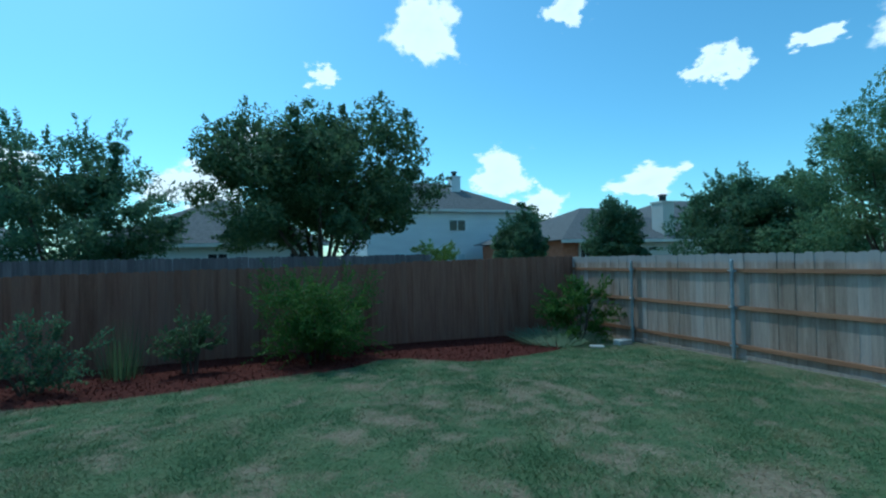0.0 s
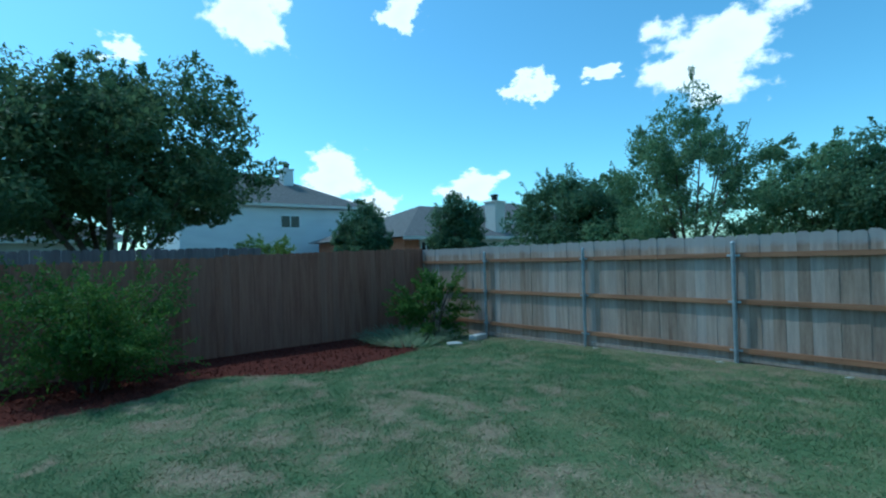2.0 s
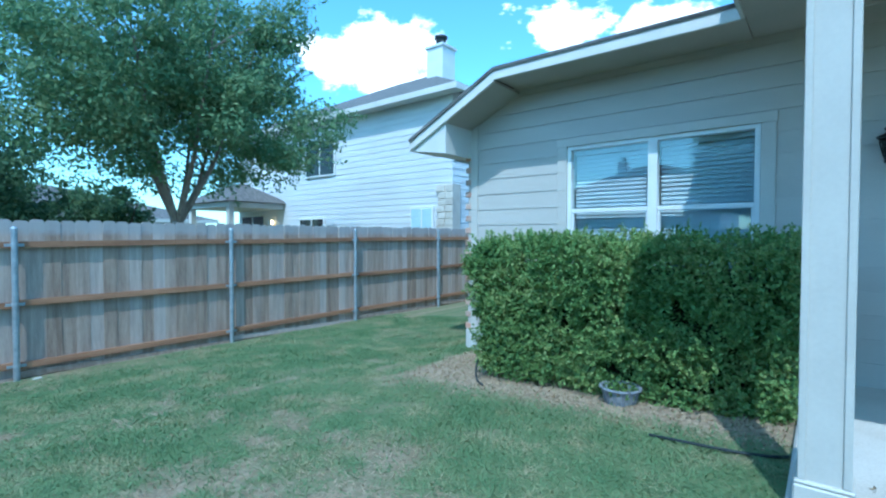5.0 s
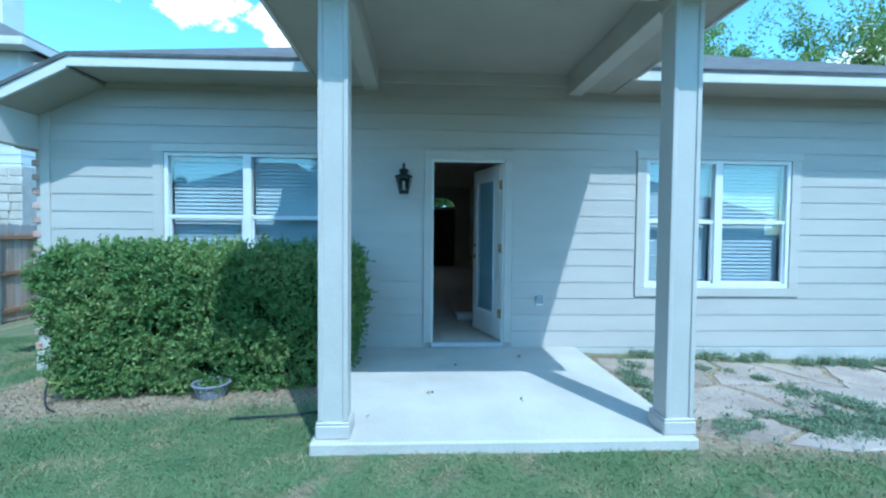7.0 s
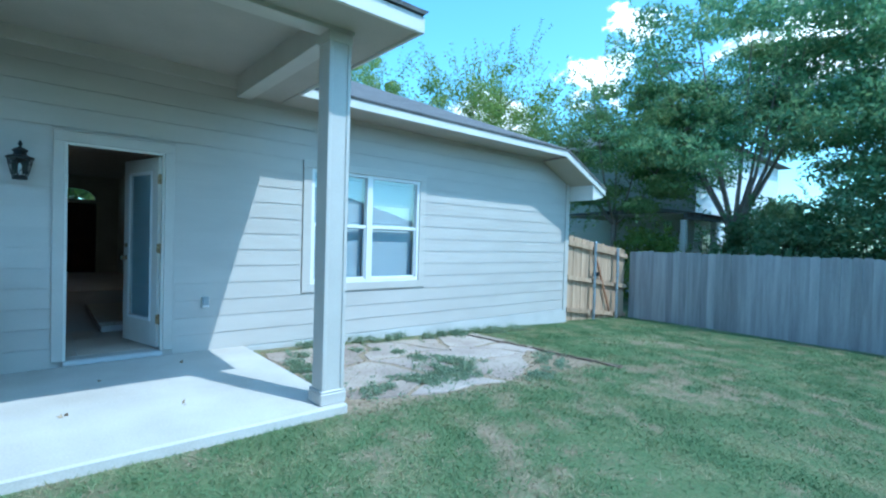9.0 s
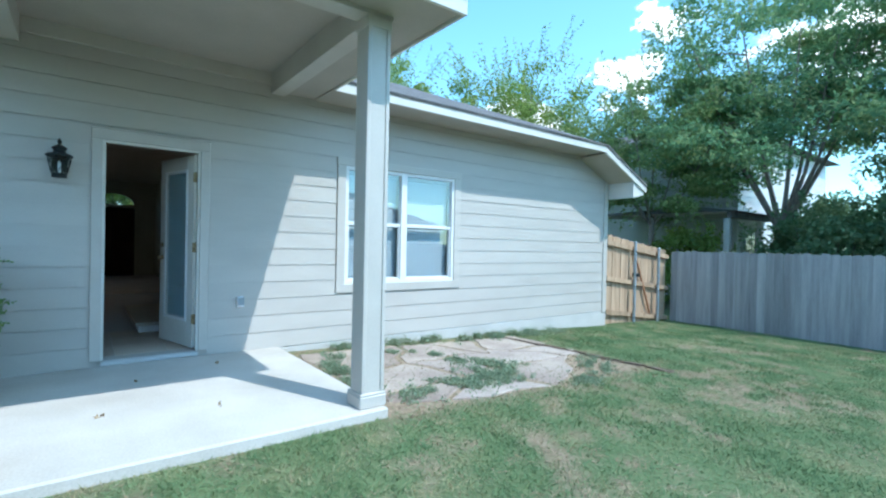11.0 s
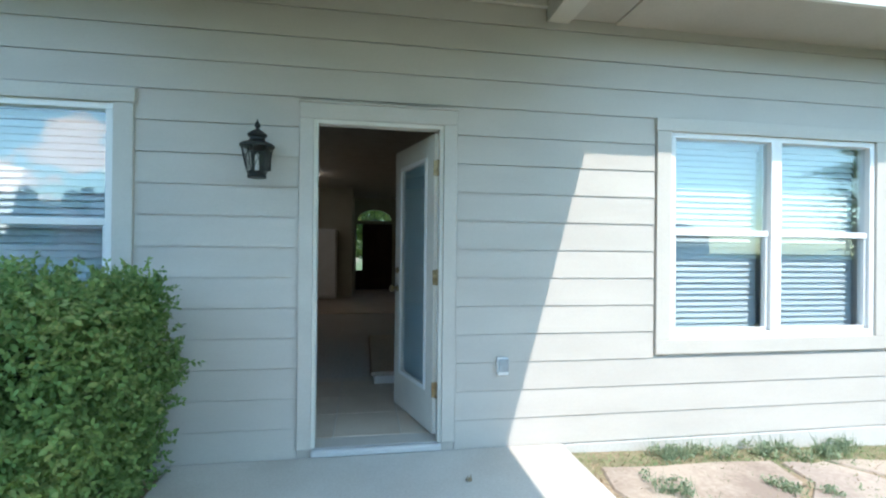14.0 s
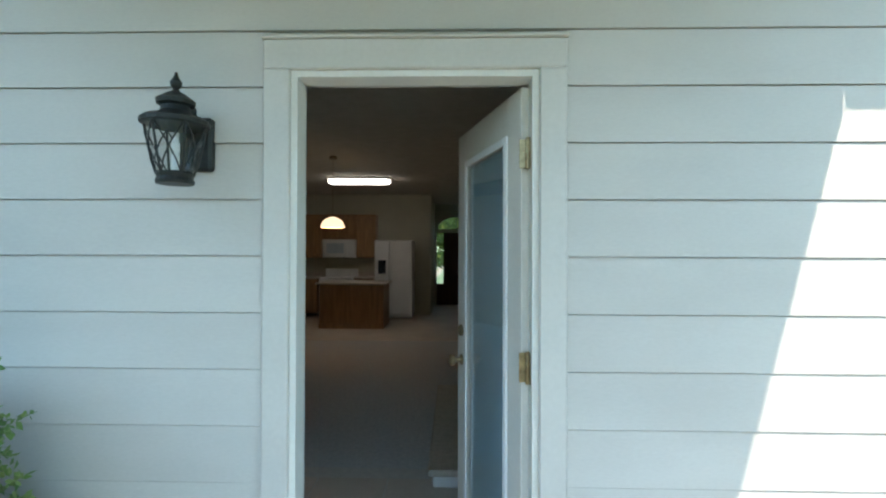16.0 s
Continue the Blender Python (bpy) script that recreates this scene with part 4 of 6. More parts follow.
def rooms():
    tagged(mesh_object("floor", box(-7.35, 4.48, -15.0, WY - 0.17, 0.0, FL - 0.004), CARPET), "worn pale grey carpet floor of the dim room", "floor", kind="structure")
    e = tagged(mesh_object("entry_floor", box(-1.3, 4.4, -4.3, WY - 0.172, FL - 0.02, FL - 0.002), MORTAR), "square beige tiles inside the door", "floor", kind="structure")
    first = None
    for i in range(-2, 4):
        for j in range(3):
            if first is None:
                ob = mesh_object("tile", box(0.004, 0.446, 0.004, 0.446, 0, 0.006, 0.002), TILE)
                first = ob.data
            else:
                ob = new("tile", first)
            ob.parent = e
            ob.location = (i * 0.45 - 0.16, WY - 0.172 - 0.45 * (j + 1), FL - 0.004)
    tagged(mesh_object("kitchen_floor", box(-1.3, 4.4, -14.6, -9.0, FL - 0.003, FL + 0.003), TILE), "tan vinyl kitchen floor", "floor", kind="structure")
    tagged(mesh_object("ceiling", box(-7.4, 4.5, -15.0, WY - 0.17, 3.0, 3.1), INCEIL), "pale textured room ceiling", "ceiling", kind="structure")
    tagged(mesh_object("wall_room_west", box(-1.45, -1.3, -12.0, WY - 0.17, FL, 3.0), INWALL), "tan painted room wall", "wall", kind="structure")
    tagged(mesh_object("wall_room_east", box(4.38, 4.5, -15.0, WY - 0.17, FL, 3.0), INWALL), "tan painted room wall", "wall", kind="structure")
    tagged(mesh_object("wall_kitchen", box(0.42, 4.4, -12.5, -12.35, FL, 3.0), INWALL), "tan painted kitchen wall", "wall", kind="structure")
    tagged(mesh_object("wall_hall", box(0.42, 0.54, -14.6, -12.5, FL, 3.0), INWALL), "tan painted hall wall", "wall", kind="structure")
    tagged(mesh_object("wall_hall_west", box(-1.45, -1.3, -14.6, -12.0, FL, 3.0), INWALL), "tan painted hall wall", "wall", kind="structure")
    tagged(mesh_object("wall_bedroom", box(-7.37, -1.45, -7.1, -7.0, FL, 3.0), INWALL), "tan painted bedroom wall", "wall", kind="structure")
    bm = bmesh.new()
    # the front wall, with the door, side light and arched fan light
    y0, y1 = -14.72, -14.6
    add_box(bm, -7.4, -0.75, y0, y1, 0, 3.0)
    add_box(bm, 0.36, 4.5, y0, y1, 0, 3.0)
    add_box(bm, -0.75, 0.36, y0, y1, 2.72, 3.0)
    n = 14
    arch = [(-0.75, 2.72), (-0.75, 2.3)] + [(-0.195 - 0.53 * math.cos(math.pi * k / n), 2.3 + 0.33 * math.sin(math.pi * k / n)) for k in range(n + 1)] + [(0.36, 2.3), (0.36, 2.72)]
    add_prism(bm, arch, y0, y1)
    add_box(bm, -0.75, 0.36, y0, y1, 2.2, 2.3)
    tagged(mesh_object("wall_front", bm, INWALL), "tan front wall with an arched fan light", "wall", kind="structure")
    f = thing("door_2", (-0.3, -14.6, FL), "closed dark wooden front door with a narrow side light", "door")
    f["kind"] = "structure"
    part("door_leaf", box(-0.75, 0.12, -14.7, -14.65, FL, 2.2, 0.004), DARKDOOR, f)
    for a, b, c, d in ((-0.65, -0.37, 0.3, 1.0), (-0.27, 0.02, 0.3, 1.0), (-0.65, -0.37, 1.15, 2.05), (-0.27, 0.02, 1.15, 2.05)):
        part("door_panel", box(a, b, -14.655, -14.635, c, d, 0.01), DARKDOOR, f)
    part("mullion", box(0.12, 0.17, -14.72, -14.6, FL, 2.2, 0.004), DARKDOOR, f)
    part("side_light_base", box(0.17, 0.36, -14.7, -14.64, FL, 0.75, 0.004), DARKDOOR, f)
    part("side_light_pane", box(0.17, 0.36, -14.68, -14.67, 0.75, 2.2), CLEAR, f)
    part("fan_light_pane", box(-0.75, 0.36, -14.68, -14.67, 2.3, 2.66), CLEAR, f)
    for k in range(1, 4):
        a = math.pi * k / 4
        bm = bmesh.new()
        add_tube(bm, [(-0.195, -14.66, 2.3), (-0.195 - 0.5 * math.cos(a), -14.66, 2.3 + 0.32 * math.sin(a))], [0.012, 0.012], 6)
        part("fan_light_bar", bm, DARKDOOR, f)


rooms()


def hearth():
    t = thing("fireplace_hearth", (-0.65, -4.95, FL), "low pale stone hearth against the wall", "hearth")
    part("base", box(-1.3, 0.0, -5.9, -4.03, FL, FL + 0.08, 0.01), VINYL, t)
    part("slab", box(-1.3, 0.03, -5.93, -4.0, FL + 0.08, FL + 0.12, 0.01), COUNTER, t)
    part("surround", box(-1.3, -1.15, -5.8, -4.2, FL + 0.12, 1.4, 0.01), VINYL, t, "white fireplace surround")


hearth()


def cabinet(x0, x1, y0, y1, z0, z1, doors, label):
    t = thing("cabinet", ((x0 + x1) / 2, (y0 + y1) / 2, z0), label, "cabinet", "kitchen cabinets")
    part("body", box(x0, x1, y0, y1, z0, z1, 0.004), OAK, t)
    w = (x1 - x0) / doors
    for k in range(doors):
        d = part("cabinet_door", box(x0 + k * w + 0.015, x0 + (k + 1) * w - 0.015, y1, y1 + 0.02, z0 + 0.03, z1 - 0.03, 0.006), OAK, t)
        part("panel", box(x0 + k * w + 0.075, x0 + (k + 1) * w - 0.075, y1 + 0.02, y1 + 0.026, z0 + 0.1, z1 - 0.1, 0.004), OAK, d)


def kitchen():
    y0 = -12.35
    cabinet(2.95, 3.80, y0, y0 + 0.6, FL + 0.1, 1.02, 2, "brown oak base cabinet below the counter")
    cabinet(1.68, 2.10, y0, y0 + 0.6, FL + 0.1, 1.02, 1, "brown oak base cabinet beside the refrigerator")
    cabinet(1.68, 2.12, y0, y0 + 0.33, 1.5, 2.5, 1, "brown oak wall cabinet beside the microwave")
    cabinet(2.12, 2.92, y0, y0 + 0.33, 1.93, 2.5, 2, "short brown oak wall cabinet above the microwave")
    cabinet(2.92, 3.80, y0, y0 + 0.33, 1.5, 2.5, 2, "brown oak wall cabinet on the kitchen wall")
    for a, b in ((1.66, 2.13), (2.91, 3.8)):
        t = thing("countertop", ((a + b) / 2, y0 + 0.3, 1.02), "speckled tan laminate countertop on the base cabinets", "countertop")
        part("slab", box(a, b, y0, y0 + 0.63, 1.02, 1.06, 0.006), COUNTER, t)
        part("backsplash", box(a, b, y0, y0 + 0.02, 1.06, 1.16, 0.004), COUNTER, t)
    t = thing("refrigerator", (1.22, y0 + 0.4, FL), "white side-by-side refrigerator with a water dispenser", "refrigerator")
    part("body", box(0.80, 1.63, y0 + 0.02, y0 + 0.68, FL + 0.02, 1.9, 0.01), APPLIANCE, t)
    d1 = part("freezer_door", box(1.30, 1.63, y0 + 0.69, y0 + 0.75, FL + 0.1, 1.89, 0.012), APPLIANCE, t)
    part("dispenser", box(1.38, 1.55, y0 + 0.75, y0 + 0.757, 1.15, 1.45, 0.003), DARKGLASS, d1, "dark dispenser recess")
    d2 = part("fridge_door", box(0.80, 1.29, y0 + 0.69, y0 + 0.75, FL + 0.1, 1.89, 0.012), APPLIANCE, t)
    part("handle", box(1.31, 1.33, y0 + 0.75, y0 + 0.8, 0.8, 1.6, 0.006), APPLIANCE, d1)
    part("handle", box(1.25, 1.28, y0 + 0.75, y0 + 0.8, 0.8, 1.6, 0.006), APPLIANCE, d2)
    t = thing("kitchen_range", (2.52, y0 + 0.33, FL), "white electric range between the cabinets", "stove")
    part("body", box(2.14, 2.90, y0 + 0.01, y0 + 0.64, FL, 1.05, 0.008), APPLIANCE, t)
    part("control_panel", box(2.14, 2.90, y0 + 0.01, y0 + 0.08, 1.05, 1.24, 0.01), APPLIANCE, t)
    dr = part("oven_door", box(2.16, 2.88, y0 + 0.645, y0 + 0.68, 0.4, 0.98, 0.006), APPLIANCE, t)
    part("oven_glass", box(2.30, 2.74, y0 + 0.68, y0 + 0.684, 0.55, 0.82), DARKGLASS, dr)
    part("oven_handle", box(2.22, 2.82, y0 + 0.69, y0 + 0.72, 0.9, 0.93, 0.006), APPLIANCE, dr)
    t = thing("microwave", (2.52, y0 + 0.2, 1.5), "white over-range microwave under the wall cabinet", "microwave")
    part("body", box(2.14, 2.90, y0 + 0.01, y0 + 0.38, 1.5, 1.92, 0.006), APPLIANCE, t)
    part("door", box(2.32, 2.89, y0 + 0.38, y0 + 0.4, 1.52, 1.9, 0.006), APPLIANCE, t)
    part("window", box(2.40, 2.80, y0 + 0.4, y0 + 0.403, 1.6, 1.83), SLAT, t)
    t = thing("kitchen_island", (1.85, -10.5, FL), "brown oak kitchen island with a pale countertop", "island")
    part("body", box(1.22, 2.46, -11.0, -10.2, FL, 1.0, 0.006), OAK, t)
    part("countertop", box(1.16, 2.52, -11.05, -10.1, 1.0, 1.04, 0.008), COUNTER, t)
    part("toe_board", box(1.21, 2.47, -10.2, -10.185, FL, FL + 0.1, 0.003), OAK, t)
    t = thing("ceiling_light", (1.50, -9.9, 2.9), "lit fluorescent tube light on the kitchen ceiling", "ceiling light")
    part("housing", box(1.05, 2.22, -10.05, -9.75, 2.96, 3.0, 0.005), VINYL, t)
    part("diffuser", box(1.08, 2.19, -10.03, -9.77, 2.90, 2.96, 0.01), glowmat("fluorescent", (1.0, 0.97, 0.9), 1.35), t)
    t = thing("pendant_lamp", (1.62, -7.9, 2.0), "lit dome pendant lamp with ribbed amber glass", "pendant lamp")
    bm = bmesh.new()
    prof = [(0.17, 0.0), (0.165, 0.04), (0.14, 0.09), (0.09, 0.13), (0.03, 0.15), (0.028, 0.155), (0.088, 0.125), (0.134, 0.085), (0.158, 0.04), (0.163, 0.0)]
    add_lathe(bm, (1.62, -7.9, 1.97), prof, 24)
    part("shade", bm, glowmat("amber_glass", (1.0, 0.78, 0.5), 0.3), t)
    bm = bmesh.new()
    add_lathe(bm, (1.62, -7.9, 1.99), [(0.03, 0.0), (0.04, 0.03), (0.02, 0.1)], 12)
    part("bulb", bm, glowmat("warm_bulb", (1.0, 0.88, 0.66), 6.0), t)
    bm = bmesh.new()
    add_tube(bm, [(1.62, -7.9, 2.12), (1.62, -7.9, 2.97)], [0.004, 0.004], 6)
    add_lathe(bm, (1.62, -7.9, 2.96), [(0.06, 0.0), (0.05, 0.04)], 14)
    part("cord", bm, BRASS, t)


kitchen()


# ---- fences ----
def picket_mesh(w, h, t, name, material):
    bm = bmesh.new()
    c = 0.028
    add_prism(bm, [(-w / 2, 0), (w / 2, 0), (w / 2, h - c), (w / 2 - c, h), (-w / 2 + c, h), (-w / 2, h - c)], -t / 2, t / 2)
    ob = mesh_object(name, bm, material)
    return ob


def picket_run(parent, p, q, top_p, top_q, low, material, seed, step=0.142, turn=0.0, name="picket"):
    """Dog-eared boards from p to q, their tops on a slope, each a little off."""
    rnd = random.Random(seed)
    d = Vector(q) - Vector(p)
    n = int(d.length / step)
    first = None
    for k in range(n):
        f = (k + 0.5) / n
        x, y = p[0] + d.x * f, p[1] + d.y * f
        h = 2.0
        if first is None:
            ob = picket_mesh(0.1445, h, 0.016, name, material)
            first = ob.data
        else:
            ob = new(name, first)
        adopt(ob, parent)
        top = top_p + (top_q - top_p) * f + rnd.uniform(-0.014, 0.014)
        side = 0.0025 if k % 2 else -0.0025
        x, y = x + side * -d.y / d.length, y + side * d.x / d.length
        ob.matrix_basis = pose(x, y, top - h, rnd.uniform(-0.2, 0.2), rnd.uniform(-0.1, 0.1), math.degrees(math.atan2(d.y, d.x)) + rnd.uniform(-0.5, 0.5)) @ Matrix.Diagonal((rnd.uniform(0.985, 1.0), 1, 1, 1))


def rail_tube(bm, p, q, hh=0.045, tt=0.038):
    d = (Vector(q) - Vector(p))
    n = Vector((-d.y, d.x, 0)).normalized() * tt / 2
    u = Vector((0, 0, hh))
    a = [Vector(p) - n - u, Vector(p) + n - u, Vector(p) + n + u, Vector(p) - n + u]
    va = [bm.verts.new(c) for c in a]
    vb = [bm.verts.new(c + d) for c in a]
    bm.faces.new(va); bm.faces.new(vb[::-1])
    for i in range(4):
        bm.faces.new((va[i], va[(i + 1) % 4], vb[(i + 1) % 4], vb[i]))
    bmesh.ops.recalc_face_normals(bm, faces=bm.faces[:])
    return bm


def steel_post(parent, x, y, z0, z1, side):
    bm = bmesh.new()
    add_tube(bm, [(x, y, z0 - 0.1), (x, y, z1)], [0.03, 0.03], 12)
    add_lathe(bm, (x, y, z1), [(0.034, -0.01), (0.034, 0.012), (0.024, 0.03), (0.008, 0.038)], 12)
    p = part("fence_post", bm, STEEL, parent, "galvanised steel post with a dome cap")
    return p


SIDE_POSTS = [8.51, 6.045, 3.61, 1.17, -1.29, -3.715, -6.2, -8.65]


def side_top(y):
    return 1.285 - 0.0088 * (y - 6.0)


def side_low(y):
    return -0.545 + (0.02 * (6.0 - y) if y < 4 else 0.0) * 0.6 - 0.0


def side_fence():
    f = thing("side_fence", (8.1, 1.0, -0.5), "weathered cedar picket fence with three rails on steel posts", "fence")
    for y in SIDE_POSTS:
        p = steel_post(f, 8.08, y, side_low(y), side_top(y), -1)
        for k, z in enumerate((-0.08, 0.61, 1.27)):
            zc = side_top(y) - 1.44 + z
            bm = box(8.083, 8.09, y - 0.085, y + 0.085, zc - 0.017, zc + 0.017, 0.002)
            add_lathe(bm, (8.08, y, zc), [(0.031, -0.02), (0.0345, -0.018), (0.0345, 0.018), (0.031, 0.02)], 12)
            part("bracket", bm, STEEL, p)
    ends = [10.75] + SIDE_POSTS + [-9.5]
    rnd = random.Random(3)
    for a, b in zip(ends, ends[1:]):
        for z in (-0.08, 0.61, 1.27):
            j = rnd.uniform(-0.012, 0.012)
            part("rail", rail_tube(bmesh.new(), (8.125, a - 0.003, side_top(a) - 1.44 + z + j), (8.125, b + 0.003, side_top(b) - 1.44 + z + rnd.uniform(-0.012, 0.012)), 0.034), RAIL, f)
    for a, b in zip(ends, ends[1:]):
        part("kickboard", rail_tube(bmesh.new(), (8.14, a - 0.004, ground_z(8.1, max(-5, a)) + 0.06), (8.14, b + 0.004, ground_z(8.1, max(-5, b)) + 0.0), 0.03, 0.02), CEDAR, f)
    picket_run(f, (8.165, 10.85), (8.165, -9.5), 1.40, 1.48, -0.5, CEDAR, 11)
    return f


side_fence()


def back_fence():
    f = thing("back_fence", (-1, 10.8, -0.6), "reddish brown cedar picket fence behind the mulch bed", "fence")
    picket_run(f, (-9.95, 10.78), (3.3, 10.78), 1.24, 1.34, -0.6, REDCEDAR, 21)
    picket_run(f, (3.3, 10.77), (8.15, 10.77), 1.37, 1.44, -0.6, REDCEDAR, 22)
    for z in (-0.25, 0.4, 1.05):
        part("rail", rail_tube(bmesh.new(), (-9.95, 10.82, z), (8.15, 10.82, z + 0.12)), RAIL, f)
    g = thing("neighbour_fence", (-1, 11.6, -0.6), "grey weathered fence standing behind the brown one", "fence")
    picket_run(g, (-11.5, 12.3), (4.6, 12.3), 1.58, 1.55, -0.6, DARKCEDAR, 23, 0.145)
    for z in (-0.2, 0.45, 1.1):
        part("rail", rail_tube(bmesh.new(), (-11.5, 12.34, z), (4.6, 12.34, z)), RAIL, g)


back_fence()


def west_fence():
    f = thing("west_fence", (-9.95, 4, -0.4), "flat grey weathered cedar board fence", "fence")
    picket_run(f, (-9.97, -2.6), (-9.97, 10.8), 1.27, 1.30, -0.5, OLDCEDAR, 31)
    for z in (-0.15, 0.4, 1.0):
        part("rail", rail_tube(bmesh.new(), (-10.01, -2.6, z), (-10.01, 10.8, z)), RAIL, f)
    picket_run(f, (-9.97, -9.0), (-9.97, -2.75), 1.3, 1.27, -0.5, OLDCEDAR, 32)
    g = thing("side_gate", (-8.7, -2.7, -0.3), "fresh tan cedar gate and panel on steel posts", "gate")
    picket_run(g, (-7.56, -2.72), (-9.93, -2.72), 1.58, 1.29, -0.4, NEWCEDAR, 33, name="board")
    for x, z1 in ((-7.62, 1.5), (-8.5, 1.42), (-9.42, 1.3)):
        if x < -8:
            steel_post(g, x, -2.60, ground_z(x, -2.6) , z1, 1)
    for a, b in ((-7.6, -8.46), (-8.54, -9.38), (-9.44, -9.93)):
        for z in (1.42, 0.72, 0.06):
            part("rail", rail_tube(bmesh.new(), (a, -2.665, z + (a + 7.56) * 0.12 * 1.0), (b, -2.665, z + (b + 7.56) * 0.12)), NEWCEDAR, g)
    part("brace", rail_tube(bmesh.new(), (-8.58, -2.655, 1.2), (-9.2, -2.655, -0.05), 0.05, 0.03), RAIL, g)
    bm = box(-8.62, -8.5, -2.66, -2.56, 0.72, 0.80, 0.006)
    part("latch", bm, BLACKMETAL, g, "black gate latch")


west_fence()


# ---- planting in the yard ----
tree("large_shrub", 1.15, 9.35, 1.22, 2.6, 0.02, LEAF_SHRUB, BARK, "dense yellow-green shrub against the back fence", 41, 75, 170, 0.062, trunk=0, spread=0.22, bare=0.4, wisps=190, reach=0.5)
tree("small_shrub", -0.95, 9.3, 0.5, 1.0, 0.12, LEAF_OAK, BARK, "small pale-leaved shrub in the mulch bed", 42, 22, 60, 0.06, trunk=0, spread=0.26, bare=0.4, wisps=60, reach=0.35)
tree("low_shrub", -3.0, 8.8, 0.35, 1.6, 0.05, LEAF_DARK, BARK, "sparse dark shrub in the mulch bed", 43, 24, 40, 0.06, trunk=0, spread=0.22, bare=0.4, wisps=110, reach=0.45)
tree("corner_shrub", 7.2, 9.3, 0.85, 1.5, 0.05, LEAF_SHRUB, BARK, "leafy green shrub in the fence corner", 44, 34, 80, 0.085, trunk=0, spread=0.24, bare=0.35, wisps=90, reach=0.45)


def grass_clump(name, x, y, h, r, count, seed, label, material, width=0.012):
    rng = np.random.default_rng(seed)
    a = rng.random(count) * math.tau
    rr = r * np.sqrt(rng.random(count))
    z = ground_z(x, y) - 0.02
    base = np.stack([x + rr * np.cos(a), y + rr * np.sin(a), np.full(count, z)], 1)
    lean = np.stack([np.cos(a) * rr * 0.8 + rng.normal(size=count) * 0.05, np.sin(a) * rr * 0.8 + rng.normal(size=count) * 0.05, h * (0.45 + 0.55 * rng.random(count))], 1)
    s = np.stack([-np.sin(a), np.cos(a), np.zeros(count)], 1) * width
    v = np.stack([base - s, base + s, base + lean * 0.6 + s * 0.6, base + lean], 1).reshape(-1, 3)
    i = np.arange(count)[:, None] * 4
    f = np.concatenate([i + np.array([[0, 1, 2]]), i + np.array([[0, 2, 3]])], 1).reshape(-1, 3)
    return tagged(shard_mesh(name, v, f, material), label, "plant")


grass_clump("tall_grass", -2.0, 9.4, 1.15, 0.3, 150, 51, "thin upright grass stems by the back fence", LEAF_OAK, 0.006)
grass_clump("weed_clump", 6.5, 9.2, 0.32, 0.75, 900, 52, "low green weeds at the bed's end", WEED, 0.014)
grass_clump("dry_weed", -1.0, 1.55, 0.2, 0.16, 60, 53, "pale dry weed standing in the lawn", STRAW, 0.005)


